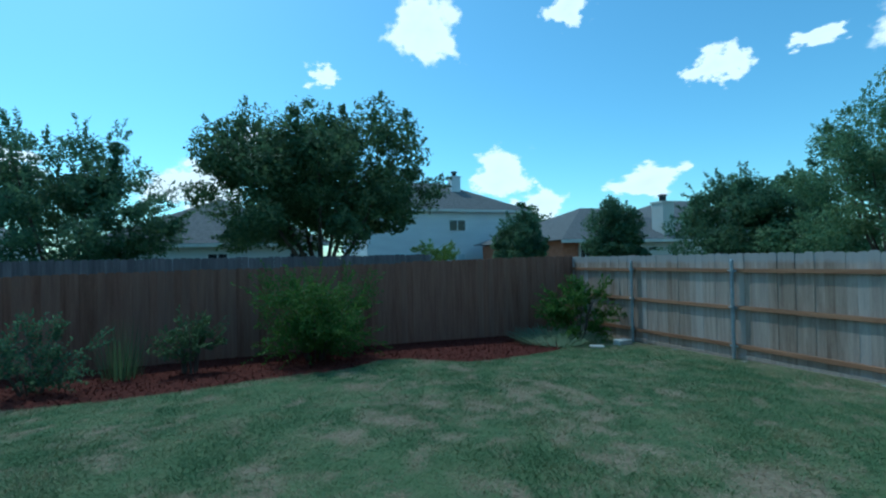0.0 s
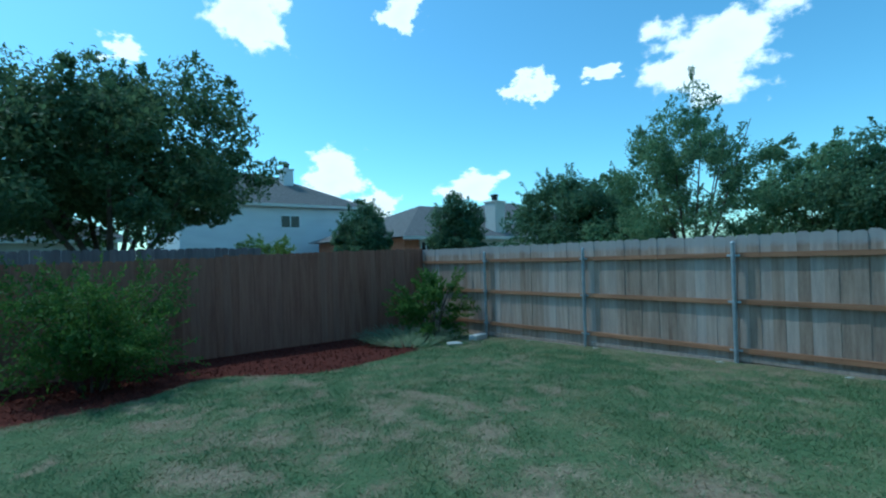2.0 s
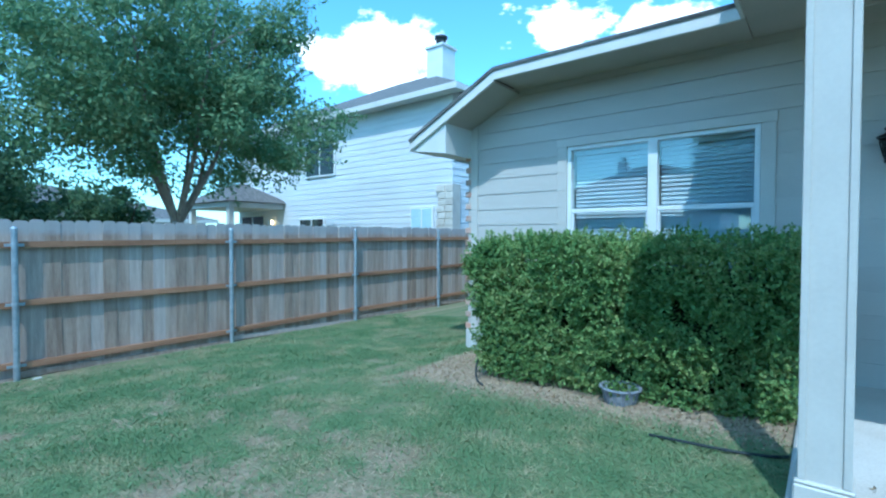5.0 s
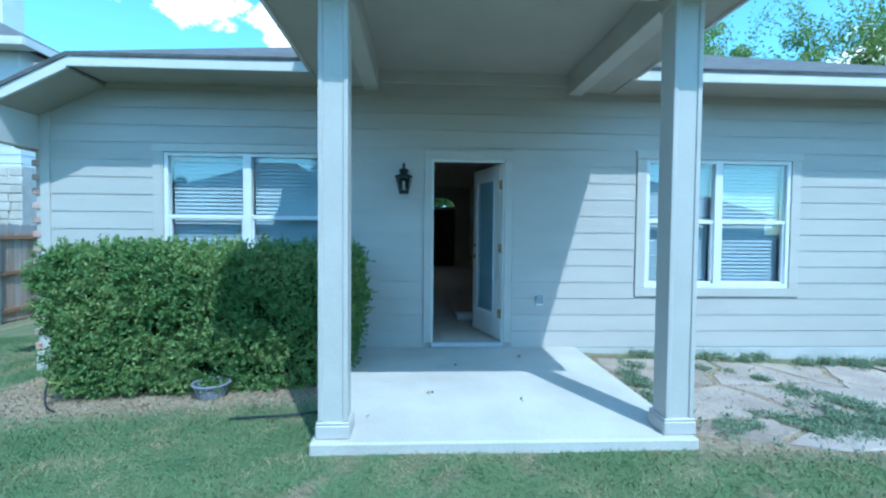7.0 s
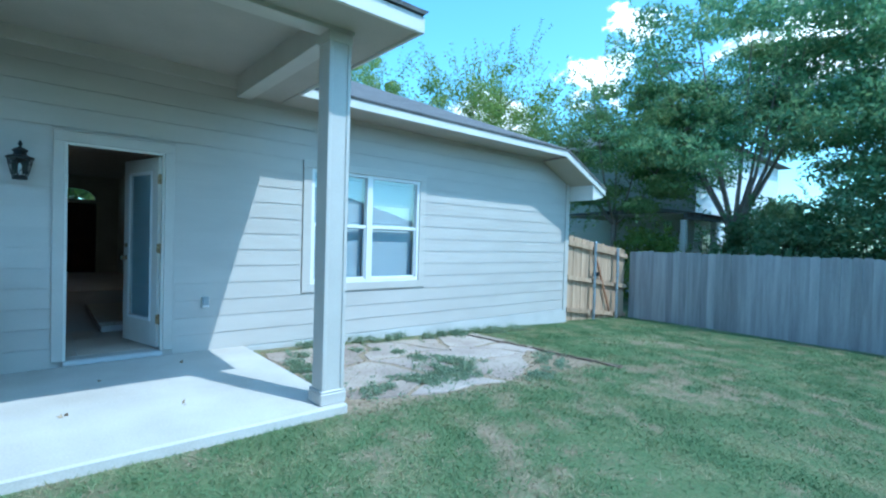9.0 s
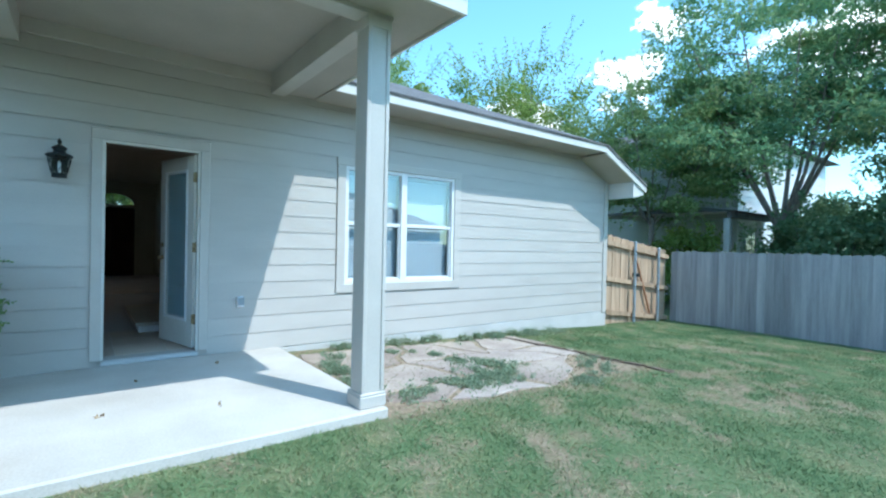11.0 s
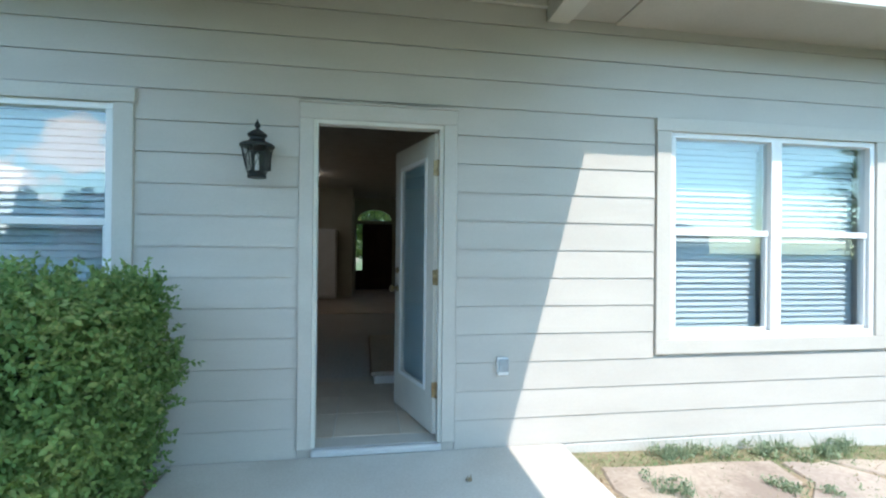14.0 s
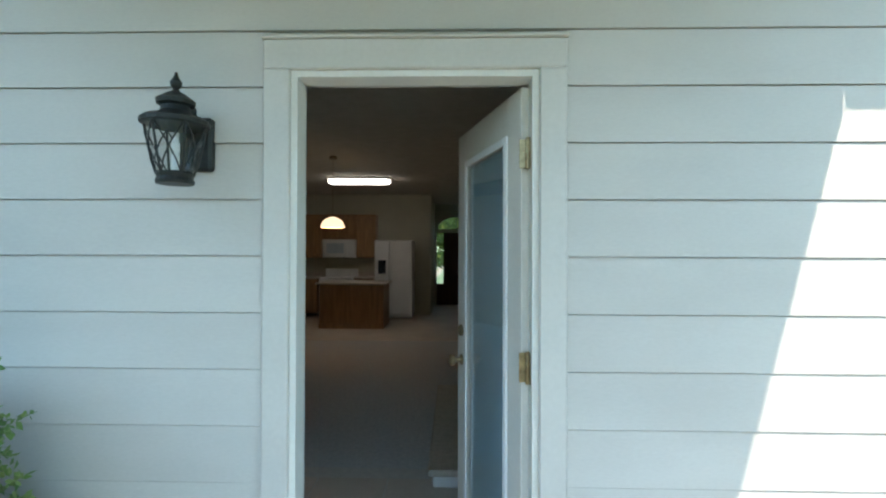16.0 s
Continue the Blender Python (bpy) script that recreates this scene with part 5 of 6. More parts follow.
def hedge():
    rng = np.random.default_rng(61)
    t = thing("box_hedge", (2.5, -1.95, -0.1), "clipped boxwood hedge in front of the window", "hedge")
    lo, hi = np.array([1.19, -2.45, -0.02]), np.array([3.81, -1.5, 1.18])
    mid = (lo + hi) / 2
    c, ways = [], []
    while len(c) < 2000:
        p = rng.random(3)
        axis, end = [(0, 0.0), (0, 1.0), (1, 1.0), (2, 1.0), (1, 1.0), (1, 1.0)][rng.integers(0, 6)]
        p[axis] = end - (0.07 * rng.random() if end else -0.05 * rng.random())
        q = lo + p * (hi - lo)
        g = noise.noise((float(q[0]) * 1.3, float(q[1]) * 1.3, float(q[2]) * 1.3))
        g2 = noise.noise((float(q[0]) * 3.3, float(q[1]) * 3.3 + 5, float(q[2]) * 3.3))
        if g2 < -0.5:
            continue
        w = 1 + 0.08 * g + 0.09 * g2
        low = max(0.0, 0.6 - p[2])
        shrink = 1 - 0.22 * low - 0.12 * max(0, p[2] - 0.86) / 0.14
        q = mid + (q - mid) * np.array([1 - 0.13 * low - 0.025 * max(0, p[2] - 0.86) / 0.14, shrink * w, 1 + 0.05 * g + 0.05 * g2])
        if axis == 0:
            q[0] += (0.05 * g + 0.07 * g2) * (1 if end else -1)
        out = np.array([0.0, 0.0, 0.55])
        out[axis] += 1.0 if end else -1.0
        c.append(q); ways.append(out)
    c, ways = np.array(c), np.array(ways)
    c[:, 2] = np.maximum(c[:, 2], 0.0)
    v, f = tufts(rng, c, 0.055 + 0.05 * rng.random(len(c)), 62, 0.030, 0.95, 0.58)
    adopt(shard_mesh("foliage", v, f, LEAF_BOX), t)
    pick = rng.integers(0, len(c), 2600)
    way = ways[pick] * np.array([0.6, 1, 1]) + rng.normal(size=(2600, 3)) * 0.45
    way /= np.linalg.norm(way, axis=1)[:, None]
    v, f = shoots(rng, c[pick] + way * 0.05, way, 0.12, 0.030, 7, 3, 0.05, 0.55)
    adopt(shard_mesh("sprig", v, f, LEAF_BOX), t)
    up = np.flatnonzero(c[:, 2] > 1.0)
    pick = up[rng.integers(0, len(up), 260)]
    way = np.array([0, 0, 1.0]) + rng.normal(size=(260, 3)) * 0.25
    v, f = shoots(rng, c[pick], way, 0.14, 0.028, 8, 3, 0.03, 0.55)
    adopt(shard_mesh("top_sprig", v, f, LEAF_NEW), t, "paler new growth on the top")
    # near-black box behind the leaves: the hedge's inner shade put into colour
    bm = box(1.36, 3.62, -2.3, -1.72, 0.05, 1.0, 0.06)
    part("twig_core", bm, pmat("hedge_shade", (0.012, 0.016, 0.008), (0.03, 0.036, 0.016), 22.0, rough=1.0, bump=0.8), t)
    bm = bmesh.new()
    for k in range(7):
        x = 1.3 + 0.4 * k
        for j in range(4):
            add_tube(bm, [(x, -1.95, ground_z(x, -1.95) - 0.05), (x + rng.normal() * 0.06, -1.95 + rng.normal() * 0.1, 0.1), (x + rng.normal() * 0.15, -1.95 + rng.normal() * 0.2, 0.5)], [0.014, 0.011, 0.006], 5)
    part("stem", bm, BARK, t)


hedge()


# ---- patio surroundings ----
def flagstones():
    """Broken slabs fitted to one another, with narrow uneven joints; a few are missing."""
    rnd = random.Random(71)
    cols, rows = 4, 3
    node = {}
    for i in range(cols + 1):
        for j in range(rows + 1):
            x = -1.36 - 3.45 * i / cols + rnd.uniform(-0.26, 0.26) * (0 < i < cols)
            y = -2.42 + 2.3 * j / rows + rnd.uniform(-0.24, 0.24) * (0 < j < rows) - 0.2 * (j == rows) * abs(i - 1.8)
            node[i, j] = Vector((x + (0.22 * (-1) ** (i + j) if 0 < i < cols else 0), y, 0))
    side = {}

    def between(p, q):
        key = (min(p, q), max(p, q))
        if key not in side:
            a, b = node[key[0]], node[key[1]]
            n = Vector((-(b - a).y, (b - a).x, 0))
            side[key] = [a.lerp(b, f) + n * rnd.uniform(-0.13, 0.13) for f in (0.3, 0.68)]
        return side[key] if p < q else side[key][::-1]

    joined = {(1, 1): 2}
    taken = {(i + 1, j) for i, j in joined} | {(3, 2)}
    for i in range(cols):
        for j in range(rows):
            if (i, j) in taken:
                continue
            w = joined.get((i, j), 1)
            ring = [(i + k, j) for k in range(w + 1)] + [(i + k, j + 1) for k in range(w, -1, -1)]
            pts = []
            for p, q in zip(ring, ring[1:] + ring[:1]):
                pts += [node[p]] + between(p, q)
            mid = sum(pts, Vector()) / len(pts)
            gap = rnd.uniform(0.03, 0.06)
            pts = [mid + (p - mid) * (1 - gap / max(0.15, (p - mid).length)) for p in pts]
            bm = bmesh.new()
            tilt = (rnd.uniform(-0.015, 0.015), rnd.uniform(-0.015, 0.015))
            low = [bm.verts.new((p.x - mid.x, p.y - mid.y, -0.06)) for p in pts]
            top = [bm.verts.new((p.x - mid.x, p.y - mid.y, 0.012 + ground_z(p.x, p.y) - ground_z(mid.x, mid.y) + (p.x - mid.x) * tilt[0] + (p.y - mid.y) * tilt[1])) for p in pts]
            bm.faces.new(top); bm.faces.new(low[::-1])
            for k in range(len(pts)):
                bm.faces.new((low[k], low[(k + 1) % len(pts)], top[(k + 1) % len(pts)], top[k]))
            bmesh.ops.recalc_face_normals(bm, faces=bm.faces[:])
            rim = [e for e in bm.edges if all(v in top for v in e.verts)]
            bmesh.ops.bevel(bm, geom=rim, offset=0.01, segments=1, affect="EDGES")
            ob = mesh_object("flagstone", bm, STONE)
            ob.location = (mid.x, mid.y, ground_z(mid.x, mid.y))
            tagged(ob, "flat pinkish tan flagstone set in weedy soil", "paving stone", "flagstones beside the patio")


flagstones()


def weed_mat(seed, line, wide, count, tall):
    """A low creeping weed: small leaves and a few blades along a line of ground."""
    rng = np.random.default_rng(seed)
    pts = []
    n = 0
    while len(pts) < count and n < count * 20:
        n += 1
        u = rng.random() * (len(line) - 1)
        k = int(u)
        x = line[k][0] + (line[k + 1][0] - line[k][0]) * (u - k) + rng.normal() * wide * 0.62
        y = line[k][1] + (line[k + 1][1] - line[k][1]) * (u - k) + rng.normal() * wide * 0.62
        if noise.noise((x * 5, y * 5, seed * 0.7)) < 0.06 or y < -2.6 or x > -1.27:
            continue
        pts.append((x, y, ground_z(x, y) + 0.02 + tall * 0.5 * rng.random()))
    c = np.array(pts)
    v, f = leaf_cloud(rng, c, 0.035, 9, 0.026, 0.4, 0.45)
    base = np.repeat(c, 2, axis=0) + rng.normal(size=(2 * len(c), 3)) * np.array([0.03, 0.03, 0])
    base[:, 2] -= 0.03
    m = len(base)
    up = np.stack([rng.normal(size=m) * 0.035, rng.normal(size=m) * 0.035, tall * (0.5 + 0.8 * rng.random(m))], 1)
    a = rng.random(m) * math.tau
    s = np.stack([np.cos(a), np.sin(a), np.zeros(m)], 1) * 0.004
    v2 = np.stack([base - s, base + s, base + up], 1).reshape(-1, 3)
    f = np.concatenate([f, np.arange(m * 3).reshape(-1, 3) + len(v)])
    v = np.concatenate([v, v2])
    tagged(shard_mesh("weed_tuft", v, f, WEED), "low grey-green weeds between the flagstones", "plant", "weeds among the flagstones")


for k, (line, wide, count, tall) in enumerate((
        (((-3.15, -1.0), (-2.85, -0.75), (-2.55, -0.5)), 0.26, 330, 0.07),
        (((-1.7, -0.45), (-2.1, -0.58), (-2.6, -0.55)), 0.2, 260, 0.06),
        (((-2.35, -2.05), (-2.85, -1.72), (-2.9, -1.38), (-3.1, -1.15)), 0.13, 200, 0.05),
        (((-1.65, -2.1), (-1.45, -1.6), (-1.36, -1.1), (-1.36, -0.7)), 0.12, 220, 0.07),
        (((-1.7, -2.5), (-2.6, -2.52), (-3.2, -2.5)), 0.09, 150, 0.1),
        (((-3.2, -2.5), (-3.8, -2.44), (-4.4, -2.4)), 0.14, 260, 0.1),
        (((-4.3, -2.4), (-5.2, -2.4), (-6.0, -2.45)), 0.16, 220, 0.11),
        (((-3.4, -0.15), (-4.0, -0.35), (-4.5, -0.75)), 0.14, 170, 0.05))):
    weed_mat(80 + k, line, wide, count, tall)


def edging():
    rnd = random.Random(5)
    for a, b in (((-4.5, -2.42), (-4.66, -1.25)), ((-4.68, -1.2), (-4.78, 0.1))):
        za, zb = ground_z(*a) + 0.012, ground_z(*b) + 0.012
        bm = rail_tube(bmesh.new(), (a[0], a[1], za - 0.015), (b[0], b[1], zb - 0.015), 0.026, 0.06)
        bmesh.ops.subdivide_edges(bm, edges=bm.edges[:], cuts=7, use_grid_fill=True)
        for v in bm.verts:
            v.co += Vector((rnd.uniform(-0.02, 0.02), rnd.uniform(-0.02, 0.02), rnd.uniform(-0.022, 0.008)))
        tagged(mesh_object("timber_edging", bm, ROTTEN), "rotten timber edging along the stone area", "edging", "timber edging")


edging()


def pond_basket():
    x, y = 2.33, -1.45
    z = ground_z(x, y)
    t = thing("plastic_basket", (x, y, z), "grey slotted plastic basket on the dirt by the hedge", "basket")
    n = 13
    for k in range(n):
        bm = bmesh.new()
        a, b = k * math.tau / n, (k + 0.5) * math.tau / n
        q = [Vector((x + r * math.cos(c), y + r * math.sin(c), z + h)) for r, c, h in ((0.115, a, 0.0), (0.115, b, 0.0), (0.145, b, 0.115), (0.145, a, 0.115))]
        o = [p + (p - Vector((x, y, p.z))).normalized() * -0.008 for p in q]
        va = [bm.verts.new(p) for p in q] + [bm.verts.new(p) for p in o]
        for f in ((0, 1, 2, 3), (7, 6, 5, 4), (0, 3, 7, 4), (1, 5, 6, 2)):
            bm.faces.new([va[i] for i in f])
        part("side_slat", bm, PLASTIC, t)
    bm = bmesh.new()
    add_tube(bm, [(x + 0.149 * math.cos(k * math.tau / 28), y + 0.149 * math.sin(k * math.tau / 28), z + 0.12) for k in range(29)], [0.012] * 29, 8)
    part("rim", bm, PLASTIC, t)
    bm = bmesh.new()
    add_lathe(bm, (x, y, z), [(0.1, 0.0), (0.103, 0.012)], 20)
    part("bottom", bm, PLASTIC, t)


pond_basket()


def hose(points, label):
    line = [Vector((x, y, ground_z(x, y) + z)) for x, y, z in points]
    for _ in range(3):
        line = [line[0]] + [p.lerp(q, f) for p, q in zip(line, line[1:]) for f in (0.25, 0.75)] + [line[-1]]
    bm = bmesh.new()
    add_tube(bm, line, [0.009] * len(line), 8)
    tagged(mesh_object("drip_hose", bm, RUBBER), label, "hose")


hose([(3.66, -1.42, 0.2), (3.655, -1.38, 0.12), (3.63, -1.35, 0.03), (3.56, -1.31, 0.01), (3.5, -1.27, 0.01)], "black drip hose rising from the dirt beside the hedge")
hose([(1.95, -0.86, 0.012), (1.75, -0.82, 0.03), (1.5, -0.84, 0.02), (1.3, -0.88, 0.02), (1.24, -0.95, 0.01)], "black drip hose lying on dry ground by the patio")


def concrete_block(x, y, w, d, h, turn, label):
    bm = box(-w / 2, w / 2, -d / 2, d / 2, 0, h, 0.015)
    ob = mesh_object("concrete_block", bm, FOUNDATION)
    ob.matrix_basis = pose(x, y, ground_z(x, y) - 0.01, 0, 2, turn)
    tagged(ob, label, "block")


concrete_block(7.55, 8.25, 0.42, 0.2, 0.12, 12, "pale concrete block lying in the fence corner")
concrete_block(6.7, 8.05, 0.28, 0.18, 0.06, -20, "small flat pale stone at the bed's edge")
rnd = random.Random(12)
for k in range(5):
    concrete_block(8.0, 7.3 - 1.6 * k + rnd.uniform(-0.3, 0.3), 0.07, 0.1, 0.022, rnd.uniform(0, 60), "lump of spilled concrete at a fence post")


# ---- the neighbours' houses ----
def far_window(parent, x0, x1, z0, z1, y, sign=1, material=None):
    w = part("window", box(x0, x1, min(y, y + sign * 0.05), max(y, y + sign * 0.05), z0, z1, 0.01), VINYL, parent)
    m = (x0 + x1) / 2
    for a, b in ((x0 + 0.06, m - 0.03), (m + 0.03, x1 - 0.06)):
        part("pane", box(a, b, min(y + sign * 0.05, y + sign * 0.056), max(y + sign * 0.05, y + sign * 0.056), z0 + 0.06, z1 - 0.06), material or DARKGLASS, w)


def hip_roof(x0, x1, y0, y1, z, pitch, material, over=0.4):
    """A hipped roof with its eave thickness, in one mesh."""
    x0, x1, y0, y1 = x0 - over, x1 + over, y0 - over, y1 + over
    bm = bmesh.new()
    w, d = x1 - x0, y1 - y0
    h = min(w, d) / 2 * pitch
    i = min(w, d) / 2
    r = [(x0 + i, (y0 + y1) / 2), (x1 - i, (y0 + y1) / 2)] if w > d else [((x0 + x1) / 2, y0 + i), ((x0 + x1) / 2, y1 - i)]
    if abs(w - d) < 0.02:
        r = [((x0 + x1) / 2 - 0.01, (y0 + y1) / 2), ((x0 + x1) / 2 + 0.01, (y0 + y1) / 2)]
        w = d + 1
    c = [bm.verts.new(p) for p in ((x0, y0, z), (x1, y0, z), (x1, y1, z), (x0, y1, z))]
    e = [bm.verts.new((p.co.x, p.co.y, z - 0.02)) for p in c]
    a, b = (bm.verts.new((*q, z + h)) for q in r)
    if w > d:
        fs = ((c[0], c[1], b, a), (c[1], c[2], b), (c[2], c[3], a, b), (c[3], c[0], a))
    else:
        fs = ((c[0], c[1], a), (c[1], c[2], b, a), (c[2], c[3], b), (c[3], c[0], a, b))
    for f in fs:
        bm.faces.new(f)
    for k in range(4):
        bm.faces.new((c[k], e[k], e[(k + 1) % 4], c[(k + 1) % 4]))
    bm.faces.new(e[::-1])
    bmesh.ops.recalc_face_normals(bm, faces=bm.faces[:])
    return bm


def lapped_wall(x0, x1, y0, y1, z0, z1, step, axis_faces=True):
    """Walls of a block with each lap standing a little proud."""
    bm = bmesh.new()
    z, last = z0, None
    while z < z1 - 0.01:
        t = min(z + step, z1)
        lo = [(x0 - 0.011, y0 - 0.011), (x1 + 0.011, y0 - 0.011), (x1 + 0.011, y1 + 0.011), (x0 - 0.011, y1 + 0.011)]
        hi = [(x0, y0), (x1, y0), (x1, y1), (x0, y1)]
        a = [bm.verts.new((*p, z)) for p in lo]
        b = [bm.verts.new((*p, t)) for p in hi]
        for k in range(4):
            bm.faces.new((a[k], a[(k + 1) % 4], b[(k + 1) % 4], b[k]))
        if last:
            for k in range(4):
                bm.faces.new((last[k], last[(k + 1) % 4], a[(k + 1) % 4], a[k]))
        last = b
        z = t
    bmesh.ops.recalc_face_normals(bm, faces=bm.faces[:])
    return bm


def chimney(parent, x, y, z0, z1, w, material):
    c = part("chimney", box(x - w / 2, x + w / 2, y - w / 2, y + w / 2, z0, z1, 0.01), material, parent)
    part("chimney_cap", box(x - w / 2 - 0.06, x + w / 2 + 0.06, y - w / 2 - 0.06, y + w / 2 + 0.06, z1, z1 + 0.1, 0.01), material, c)
    bm = bmesh.new()
    add_lathe(bm, (x, y, z1 + 0.1), [(0.2, 0), (0.2, 0.32), (0.26, 0.33), (0.26, 0.42), (0.1, 0.46)], 12)
    part("flue", bm, BLACKMETAL, c)


def house_c():
    h = thing("two_storey_house", (14, -12, -0.5), "white two-storey lap-sided house beyond the side fence", "house")
    x0, x1, y0, y1 = 9.3, 21.0, -18.0, -8.3
    part("wall", lapped_wall(x0, x1, y0, y1, -0.6, 5.35, 0.19), WHITESIDE, h)
    r = part("roof", hip_roof(x0, x1, y0, y1, 5.42, 0.5, SHINGLE, 0.45), SHINGLE, h)
    bm = bmesh.new()
    add_box(bm, x0 - 0.45, x1 + 0.45, y1 + 0.42, y1 + 0.46, 5.24, 5.41, 0.004)
    add_box(bm, x0 - 0.46, x0 - 0.42, y0 - 0.4, y1 + 0.42, 5.24, 5.41, 0.004)
    part("fascia", bm, FASCIA, h)
    bm = bmesh.new()
    add_box(bm, x0 - 0.42, x1 + 0.42, y1 + 0.02, y1 + 0.42, 5.25, 5.28)
    part("soffit", bm, FASCIA, h)
    chimney(h, 12.9, -12.2, 5.4, 8.5, 0.78, WHITESIDE)
    far_window(h, 14.4, 16.1, 3.4, 4.7, y1 + 0.02)
    far_window(h, 15.0, 16.5, 1.2, 1.95, y1 + 0.02)
    far_window(h, 9.95, 10.85, 0.9, 2.15, y1 + 0.02, 1, SKYTINT)
    st = part("stone_corner", box(x0 - 0.06, x0 + 0.5, y1 - 0.3, y1 + 0.05, -0.6, 2.75), LIMESTONE, h)
    rnd = random.Random(9)
    for r in range(17):
        z = -0.5 + r * 0.19
        for k in range(2):
            w = 0.28 + rnd.uniform(-0.05, 0.05)
            part("stone", box(x0 - 0.07 + k * w, x0 - 0.085 + (k + 1) * w, y1 + 0.03, y1 + 0.09, z, z + 0.175, 0.012), LIMESTONE, st)
    # its porch
    part("porch_roof", hip_roof(17.7, 20.9, -8.3, -6.2, 2.55, 0.6, SHINGLE, 0.25), SHINGLE, h)
    part("porch_beam", box(17.6, 21.0, -8.3, -6.1, 2.33, 2.53, 0.01), BEIGESIDE, h)
    for x in (17.8, 20.8):
        part("porch_post", box(x - 0.1, x + 0.1, -6.35, -6.15, -0.6, 2.35, 0.01), BEIGESIDE, h)
    # wide dark window added here to darken the wall, for the porch's shade
    far_window(h, 18.9, 20.7, 0.2, 2.15, y1 + 0.02)
    bm = bmesh.new()
    add_lathe(bm, (18.3, -8.2, 1.75), [(0.03, 0), (0.05, 0.05), (0.045, 0.13), (0.02, 0.17)], 12)
    part("porch_lamp", bm, glowmat("porch_lamp_glow", (1.0, 0.65, 0.3), 4.0), h, "small lit wall lamp")


house_c()


def house_a():
    h = thing("far_two_storey_house", (14.5, 36, -0.6), "pale two-storey house with a chimney past the back fence", "house")
    x0, x1, y0, y1 = 7.4, 20.0, 33.0, 43.0
    part("wall", lapped_wall(x0, x1, y0, y1, -0.8, 4.95, 0.25), WHITESIDE, h)
    part("roof", hip_roof(x0, x1, y0, y1, 5.0, 0.5, SHINGLE, 0.5), SHINGLE, h)
    part("fascia", box(x0 - 0.5, x1 + 0.5, y0 - 0.52, y0 - 0.48, 4.8, 4.98), FASCIA, h)
    chimney(h, 15.6, 36.5, 5.0, 8.0, 0.8, WHITESIDE)
    far_window(h, 13.6, 15.0, 3.35, 4.25, y0, -1)
    far_window(h, 13.6, 14.9, 0.4, 1.7, y0, -1, SLAT)
    far_window(h, 9.2, 11.1, 0.4, 1.8, y0, -1, SLAT)


house_a()


def house_b():
    h = thing("far_house", (24, 24, -0.6), "single-storey house with a grey hip roof and chimney", "house")
    x0, x1, y0, y1 = 15.6, 28.0, 21.5, 31.5
    part("wall", box(x0 + 1.0, x1, y0, y1, -0.8, 2.2), BEIGESIDE, h)
    part("brick_wing", box(x0, x0 + 1.0, y0 + 0.1, y1 - 0.1, -0.8, 2.2), ORANGEBRICK, h)
    part("roof", hip_roof(x0, x1, y0, y1, 2.25, 0.42, SHINGLE, 0.5), SHINGLE, h)
    part("fascia", box(x0 - 0.5, x1 + 0.5, y0 - 0.52, y0 - 0.48, 2.08, 2.24), FASCIA, h)
    chimney(h, 23.3, 22.1, 1.6, 4.45, 0.9, BEIGESIDE)
    far_window(h, x0 + 1.0, x0 + 1.75, 1.0, 2.0, y0, -1)
    far_window(h, 20.3, 21.0, 1.0, 1.9, y0, -1)
    far_window(h, 23.2, 23.7, 0.9, 1.9, y0, -1)
    g = thing("distant_house", (40, 35, -0.6), "pale house with a grey roof in the distance", "house")
    part("wall", box(31, 43, 29, 38, -0.8, 4.2), WHITESIDE, g)
    part("roof", hip_roof(31, 43, 29, 38, 4.25, 0.4, SHINGLE, 0.5), SHINGLE, g)


house_b()


def house_l():
    h = thing("low_house", (-3, 28, -0.6), "single-storey pale house with a dark hip roof", "house")
    x0, x1, y0, y1 = -7.2, 3.6, 27.0, 38.0
    part("wall", lapped_wall(x0, x1, y0, y1, -0.8, 2.35, 0.22), WHITESIDE, h)
    part("roof", hip_roof(x0, x1, y0, y1, 2.4, 0.5, SHINGLE, 0.5), SHINGLE, h)
    part("fascia", box(x0 - 0.5, x1 + 0.5, y0 - 0.52, y0 - 0.48, 2.2, 2.38), FASCIA, h)
    far_window(h, -2.2, -1.2, 0.7, 1.9, y0, -1)
    far_window(h, 1.8, 2.8, 0.7, 1.9, y0, -1)
    g = thing("western_house", (-15, 22, -0.6), "house with a dark roof beyond the corner", "house")
    part("wall", box(-22, -10.6, 22, 32, -0.8, 2.5), WHITESIDE, g)
    part("roof", hip_roof(-22, -10.6, 22, 32, 2.55, 0.5, SHINGLE, 0.5), SHINGLE, g)


house_l()


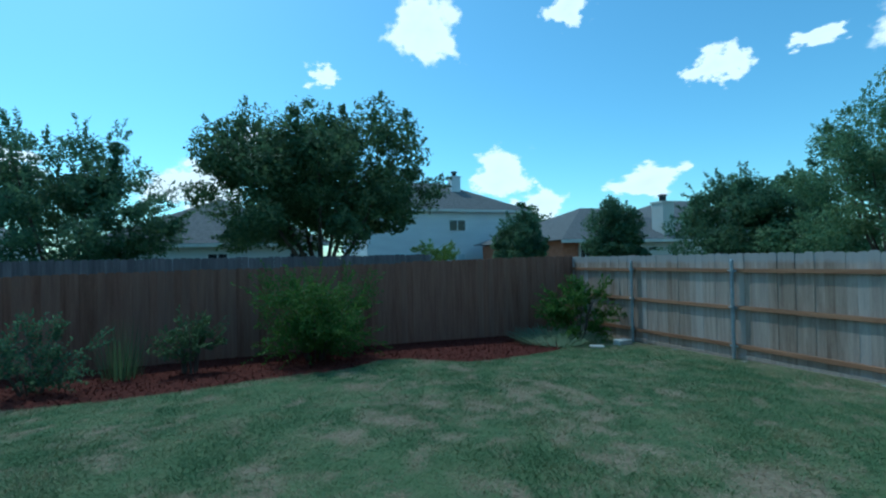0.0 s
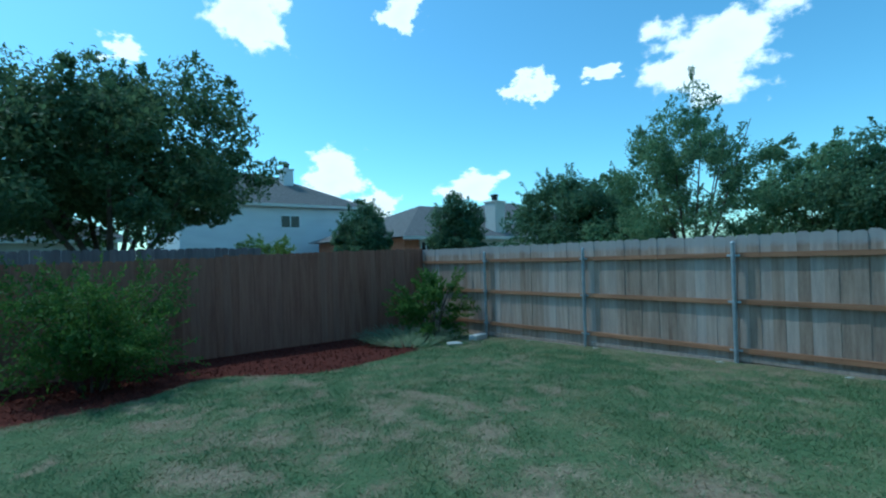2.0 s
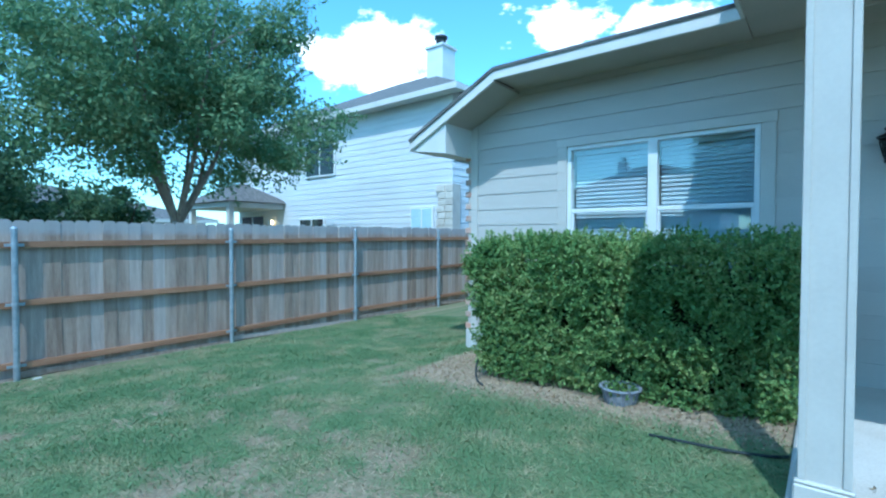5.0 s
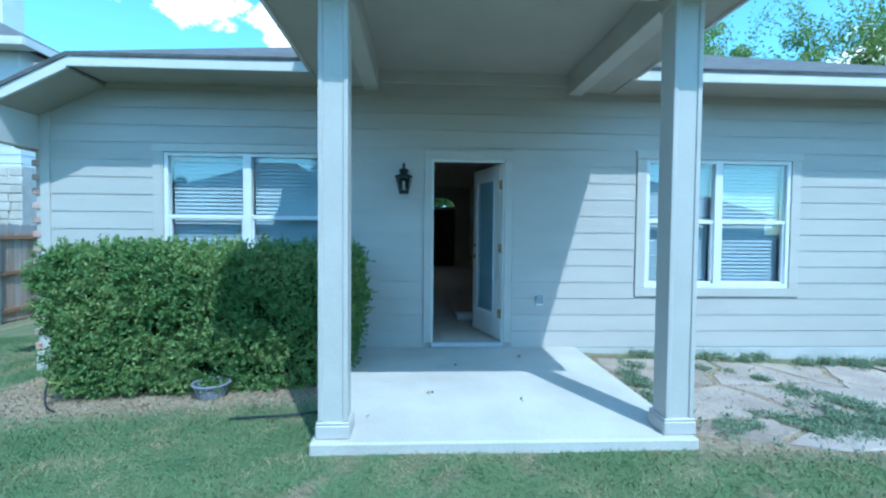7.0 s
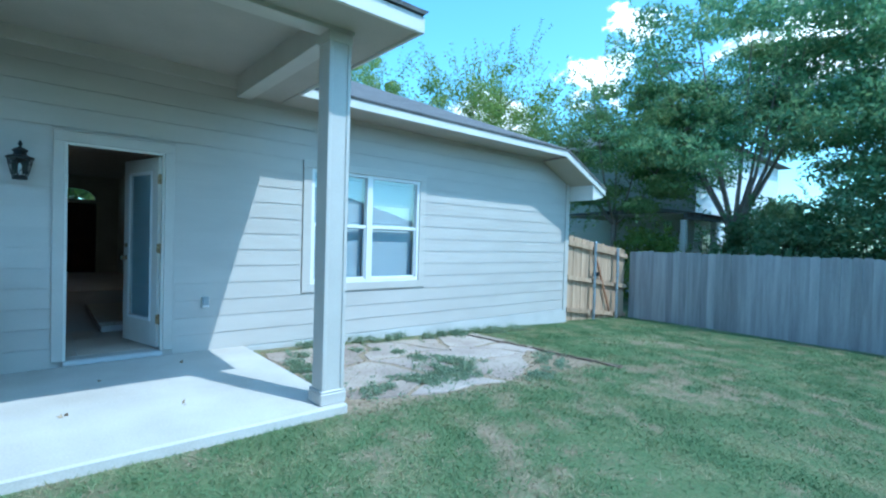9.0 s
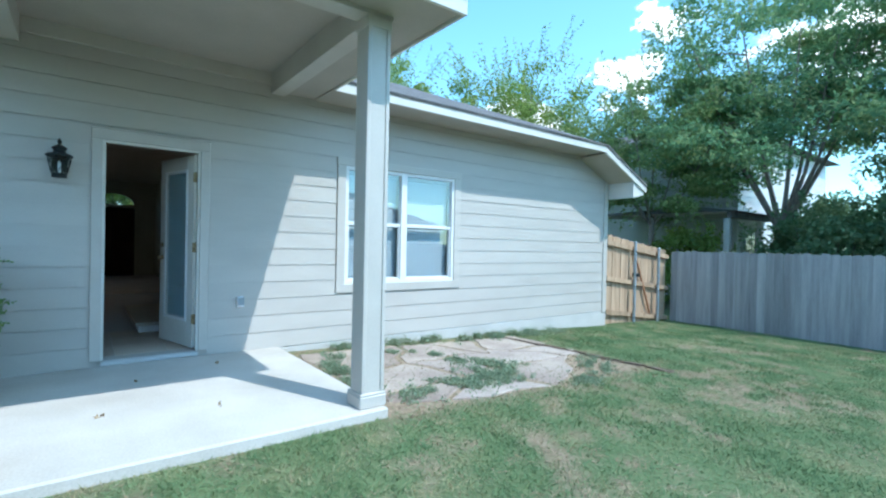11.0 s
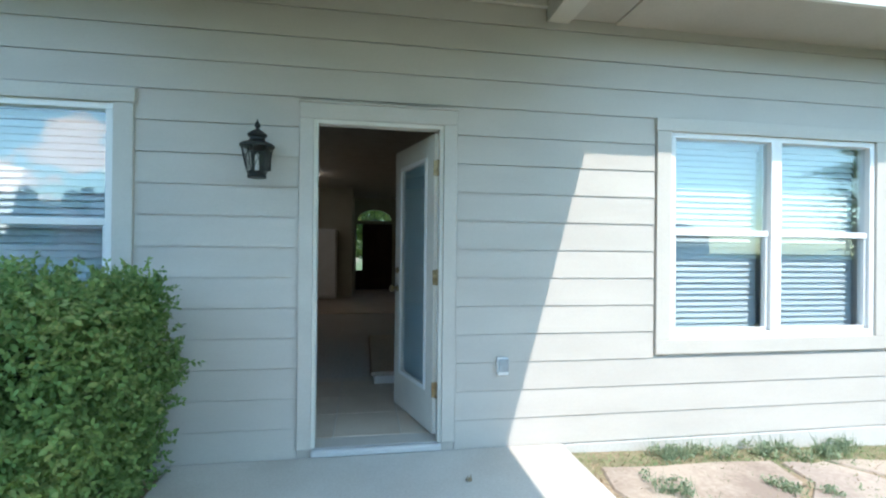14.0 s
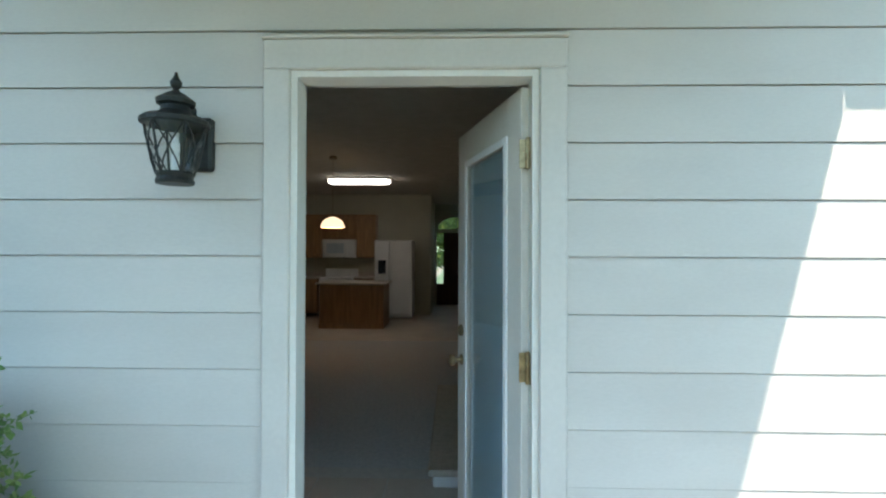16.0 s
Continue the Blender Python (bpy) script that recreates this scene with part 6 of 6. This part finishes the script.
def house_w():
    h = thing("neighbour_house", (-18, -6, -0.5), "white house with a dark low porch beyond the gate", "house")
    part("wall", lapped_wall(-24.0, -15.5, -12.0, -3.4, -0.6, 4.9, 0.2), WHITESIDE, h)
    part("roof", hip_roof(-24.0, -15.5, -12.0, -3.4, 4.95, 0.4, SHINGLE, 0.4), SHINGLE, h)
    part("porch_roof", hip_roof(-17.5, -12.9, -6.5, -2.6, 2.35, 0.16, SHINGLE, 0.2), SHINGLE, h)
    part("porch_beam", box(-17.5, -12.8, -2.62, -2.5, 2.17, 2.33, 0.01), SHINGLE, h)
    part("porch_ceiling", box(-17.5, -12.8, -6.5, -2.62, 2.29, 2.33, 0.01), BEIGESIDE, h)
    for x in (-13.0, -15.1, -17.3):
        part("porch_post", box(x - 0.08, x + 0.08, -2.75, -2.6, -0.6, 2.15, 0.01), BEIGESIDE, h)
    far_window(h, -16.9, -15.9, 0.8, 1.9, -3.38)
    h2 = thing("street_house", (-26, 4, -0.5), "white house seen beyond the grey fence", "house")
    part("wall", box(-30, -20, 3.0, 11, -0.6, 2.3), WHITESIDE, h2)
    part("roof", hip_roof(-30, -20, 3.0, 11, 2.35, 0.4, SHINGLE, 0.4), SHINGLE, h2)


house_w()


def house_e():
    h = thing("roofline_house", (36, -5, -0.6), "low tan house far behind the elm", "house")
    part("wall", box(30.0, 42.0, -11.0, 1.5, -0.8, 2.2), BEIGESIDE, h)
    part("roof", hip_roof(30.0, 42.0, -11.0, 1.5, 2.25, 0.3, SHINGLE, 0.5), SHINGLE, h)
    part("fascia", box(29.45, 29.5, -11.5, 2.0, 2.05, 2.24), FASCIA, h)


house_e()

# ---- trees past the fences ----
tree("elm_tree", 12.3, -2.35, 7.0, 7.7, 0.27, LEAF_ELM, PALEBARK, "broad leafy elm with pale forked trunk behind the fence", 101, 190, 430, 0.10, 0.15, spread=0.17, forks=7, lean=0.2, bare=0.4, wisps=420, reach=0.75, under=0.35)
tree("round_tree", 18.4, 1.4, 4.75, 6.3, 0.08, LEAF_DARK, BARK, "dense rounded dark green tree behind the fence", 102, 150, 320, 0.135, 0.14, spread=0.2, wisps=160, reach=0.35)
tree("bushy_tree", 20.5, 5.0, 4.6, 4.2, 0.10, LEAF_ELM, BARK, "bushy green tree behind the fence", 103, 90, 290, 0.14, 0.12, spread=0.22, wisps=90, reach=0.3)
tree("airy_tree", 14.8, 6.8, 5.6, 5.0, 0.14, LEAF_ELM, BARK, "open airy tree with thin upright branches", 134, 130, 220, 0.092, 0.09, spread=0.16, bare=0.4, forks=9, wisps=380, reach=0.35)
tree("wide_tree", 17.5, 12.2, 4.4, 5.7, 0.08, LEAF_DARK, BARK, "wide spreading dark green tree", 105, 150, 330, 0.13, 0.14, spread=0.19, wisps=220, reach=0.55)
tree("low_tree", 16.5, 9.6, 2.6, 3.8, 0.06, LEAF_ELM, BARK, "low bushy tree above the fence line", 106, 70, 280, 0.13, 0.1, spread=0.24, wisps=60, reach=0.4)
tree("pear_tree", 13.3, 15.0, 3.8, 2.7, 0.14, LEAF_DARK, BARK, "compact upright pear tree", 107, 80, 320, 0.11, 0.09, spread=0.27, point=0.3, wisps=60, reach=0.3)
tree("pear_tree", 10.4, 17.3, 3.4, 2.7, 0.14, LEAF_DARK, BARK, "compact conical pear tree beside the white house", 108, 80, 320, 0.11, 0.09, spread=0.27, point=0.3, wisps=60, reach=0.3)
tree("sapling", 7.0, 18.5, 2.5, 2.2, 0.2, LEAF_LIGHT, BARK, "light green young tree", 109, 36, 90, 0.10, 0.05, spread=0.24, wisps=50, reach=0.4)
tree("oak_tree", 2.3, 17.6, 7.0, 9.6, 0.14, LEAF_OAK, BARK, "large spreading oak with sky gaps behind the fence", 110, 190, 380, 0.15, 0.2, spread=0.155, forks=8, bare=0.4, wisps=260, reach=0.4, under=0.3)
tree("cedar_elm_tree", -5.2, 17.3, 5.7, 6.4, 0.12, LEAF_DARK, BARK, "dark feathery tree behind the fence", 111, 150, 260, 0.115, 0.15, spread=0.16, bare=0.4, point=0.3, wisps=420, reach=0.6)
tree("far_tree", 23.0, 38.0, 6.0, 6.0, 0.15, LEAF_OAK, BARK, "distant dark tree beyond the roofs", 112, 80, 190, 0.27, 0.2, spread=0.22)
tree("yard_tree", 17.0, -2.2, 2.8, 3.4, 0.15, LEAF_DARK, BARK, "dark low tree behind the elm", 113, 70, 220, 0.125, 0.1, spread=0.22, wisps=60, reach=0.4)
tree("mimosa_tree", -14.0, -1.8, 8.8, 8.0, 0.24, LEAF_FROND, PALEBARK, "tall spreading mimosa with feathery leaves", 114, 120, 430, 0.11, 0.13, spread=0.19, forks=9, bare=0.45, tall=0.4, wisps=420, reach=0.8, under=0.3)
tree("mimosa_tree", -14.2, 2.8, 8.6, 7.4, 0.14, LEAF_FROND, PALEBARK, "tall mimosa leaning over the grey fence", 115, 140, 400, 0.115, 0.13, spread=0.2, forks=9, bare=0.45, tall=0.4, wisps=380, reach=0.8)
tree("low_tree", -13.2, -0.6, 2.5, 3.4, 0.06, LEAF_ELM, BARK, "low bushes above the grey fence line", 120, 50, 190, 0.115, 0.06, spread=0.24, wisps=60, reach=0.4)
tree("low_tree", -13.0, 2.6, 3.3, 5.6, 0.06, LEAF_ELM, BARK, "dark low bushes above the grey fence", 121, 50, 190, 0.115, 0.06, spread=0.24, wisps=60, reach=0.4)
tree("low_tree", -12.9, -3.6, 1.9, 2.6, 0.05, LEAF_LIGHT, BARK, "light green bushes beside the gate", 123, 40, 170, 0.10, 0.05, spread=0.24, wisps=50, reach=0.4)
tree("low_tree", -15.2, 1.2, 4.4, 4.6, 0.05, LEAF_FROND, BARK, "leafy bushes under the mimosas", 124, 70, 210, 0.12, 0.08, spread=0.24, wisps=90, reach=0.5)
tree("low_tree", -17.0, -1.2, 3.2, 3.6, 0.06, LEAF_ELM, BARK, "dark bushes beside the neighbour house", 122, 50, 180, 0.13, 0.06, spread=0.24)
tree("mimosa_tree", -12.8, -4.7, 6.3, 5.4, 0.36, LEAF_MIMOSA, PALEBARK, "light green mimosa close to the fence", 116, 75, 330, 0.10, 0.08, spread=0.22, bare=0.3, tall=0.38, wisps=300, reach=0.9)
tree("ash_tree", -12.0, -9.5, 8.0, 6.4, 0.2, LEAF_LIGHT, BARK, "yellow-green feathery tree beyond the roof", 117, 190, 240, 0.095, 0.13, spread=0.16, bare=0.3, wisps=480, reach=1.5)
tree("ash_tree", -8.8, -15.0, 9.8, 7.6, 0.2, LEAF_LIGHT, BARK, "yellow-green upright tree behind the house", 118, 190, 240, 0.10, 0.13, spread=0.16, bare=0.3, wisps=480, reach=1.8)
tree("street_tree", -0.3, -19.5, 4.5, 5.0, 0.2, LEAF_LIGHT, BARK, "green tree seen through the front door glass", 119, 70, 220, 0.15, 0.12, spread=0.22)


# ---- clouds, far off ----
VAPOUR = cloudmat()


def cloud(az, el, wide, high):
    """A ragged sheet of vapour 900 m away; az clockwise from +y."""
    a, e = radians(az), radians(el)
    c = Vector((math.sin(a) * math.cos(e), math.cos(a) * math.cos(e), math.sin(e))) * 900
    bm = bmesh.new()
    n = 24
    bm.faces.new([bm.verts.new((1.25 * math.cos(k * math.tau / n), 1.25 * math.sin(k * math.tau / n), 0)) for k in range(n)])
    ob = mesh_object("cloud", bm, VAPOUR)
    ob.matrix_world = look(c, (0, 0, 0)) @ Matrix.Diagonal((900 * math.tan(radians(wide * 0.57)), 900 * math.tan(radians(high * 0.58)), 1, 1))
    tagged(ob, "white ragged cumulus cloud in the blue sky", "cloud", "clouds", "structure")


for az, el, w, h in ((20, 25.8, 10.4, 9), (37.1, 27, 5.6, 4.6), (51.8, 18.8, 6, 4.4), (60.1, 19.3, 5, 2.1), (71.4, 19.3, 13.5, 10), (44.8, 8.0, 9, 4), (28.2, 9.9, 9, 6),
                     (33, 6, 7, 5), (-6.8, 8.0, 11, 7), (0, 12, 7, 5), (7.5, 20.6, 5, 3), (-22, 9, 8, 4), (134.1, 20.5, 14, 10), (154.7, 23.5, 11, 6), (129, 20, 10, 7),
                     (-118.6, 23.5, 6, 4), (-122, 18.5, 9, 6), (-102, 19, 14, 10), (-90, 12, 14, 9), (-135, 14, 14, 9), (165, 22, 12, 8), (105, 30, 7, 5)):
    cloud(az, el, w, h)


# ---- lawn, chips and litter ----
def lawn():
    rng = np.random.default_rng(201)
    n = 1300000
    xs = -9.9 + 17.95 * rng.random(n)
    ys = -4.8 + 15.4 * rng.random(n)
    keep = []
    for i in range(n):
        x, y = float(xs[i]), float(ys[i])
        if y > bed_edge(x) or (-1.25 < x < 1.23 and y < -0.2) or (y < -2.64 and -7.6 < x < 4.7) or (y < -2.7 and x < 0):
            continue
        if rng.random() < bareness(x, y) * 0.95:
            continue
        if y > 6 and rng.random() < 0.35:
            continue
        keep.append((x, y, ground_z(x, y)))
    p = np.array(keep)
    n = len(p)
    tone = np.array([noise.noise((a * 1.4, b * 1.4, 5.5)) + 0.3 * noise.noise((a * 5.0, b * 5.0, 1.5)) for a, b, _ in keep])
    h = (0.016 + 0.028 * rng.random(n)) * np.clip(1 + 0.7 * tone, 0.5, 1.8)
    a = rng.random(n) * math.tau
    s = np.stack([np.cos(a), np.sin(a), np.zeros(n)], 1) * 0.0036
    lean = np.stack([rng.normal(size=n) * 0.034, rng.normal(size=n) * 0.034, h * 0.75], 1)
    v = np.stack([p - s, p + s, p + lean], 1).reshape(-1, 3)
    f = np.arange(n * 3).reshape(-1, 3)
    tagged(shard_mesh("grass", v, f, GRASS), "short uneven lawn grass with dry patches", "grass", kind="stuff")
    # dead blades matted where the turf is thin
    n = 330000
    xs, ys = -9.9 + 17.95 * rng.random(n), -0.2 + 8.6 * rng.random(n)
    dry = [(float(x), float(y), ground_z(float(x), float(y)) + 0.004) for x, y in zip(xs, ys) if y < bed_edge(float(x)) and rng.random() < 1.5 * bareness(float(x), float(y))]
    p = np.array(dry)
    n = len(p)
    a = rng.random(n) * math.tau
    s = np.stack([np.cos(a), np.sin(a), np.zeros(n)], 1) * 0.0035
    lean = np.stack([rng.normal(size=n) * 0.04, rng.normal(size=n) * 0.04, 0.006 + 0.016 * rng.random(n)], 1)
    v = np.stack([p - s, p + s, p + lean], 1).reshape(-1, 3)
    tagged(shard_mesh("dry_grass", v, np.arange(n * 3).reshape(-1, 3), STRAW), "dead straw-coloured grass in the thin spots", "grass", kind="stuff")


lawn()


def litter():
    rng = np.random.default_rng(202)
    pts = []
    while len(pts) < 9000:
        x, y = -9.8 + 17 * rng.random(), 7.4 + 3.3 * rng.random()
        if y > bed_edge(x):
            pts.append((x, y, ground_z(x, y) + 0.008))
    v, f = leaf_cloud(rng, np.array(pts), 0.012, 1, 0.06, 0.4, 0.3)
    tagged(shard_mesh("mulch_chips", v, f, MULCHCHIP), "red shredded wood mulch chips", "mulch", kind="stuff")
    pts = []
    while len(pts) < 5000:
        x, y = 0.9 + 3.6 * rng.random(), -2.5 + 1.7 * rng.random()
        if rng.random() < bareness(x, y) and x > 1.25:
            pts.append((x, y, ground_z(x, y) + 0.006))
    while len(pts) < 8000:
        x, y = -5.0 + 3.7 * rng.random(), -2.5 + 2.6 * rng.random()
        pts.append((x, y, ground_z(x, y) + 0.006))
    v, f = leaf_cloud(rng, np.array(pts), 0.01, 1, 0.035, 0.3, 0.35)
    tagged(shard_mesh("ground_litter", v, f, STRAW), "dry leaf litter and gravel on bare soil", "litter", kind="stuff")
    for k, (x, y) in enumerate(((-0.25, -0.9), (0.45, -1.1), (0.2, -1.9), (-0.5, -2.2), (0.9, -0.6))):
        v, f = leaf_cloud(rng, np.array([(x, y, 0.108)]), 0.03, 3, 0.045, 0.05, 0.5)
        tagged(shard_mesh("fallen_leaf", v, f, STRAW), "small dry brown leaf on the patio", "leaf", "leaves on the patio")


litter()
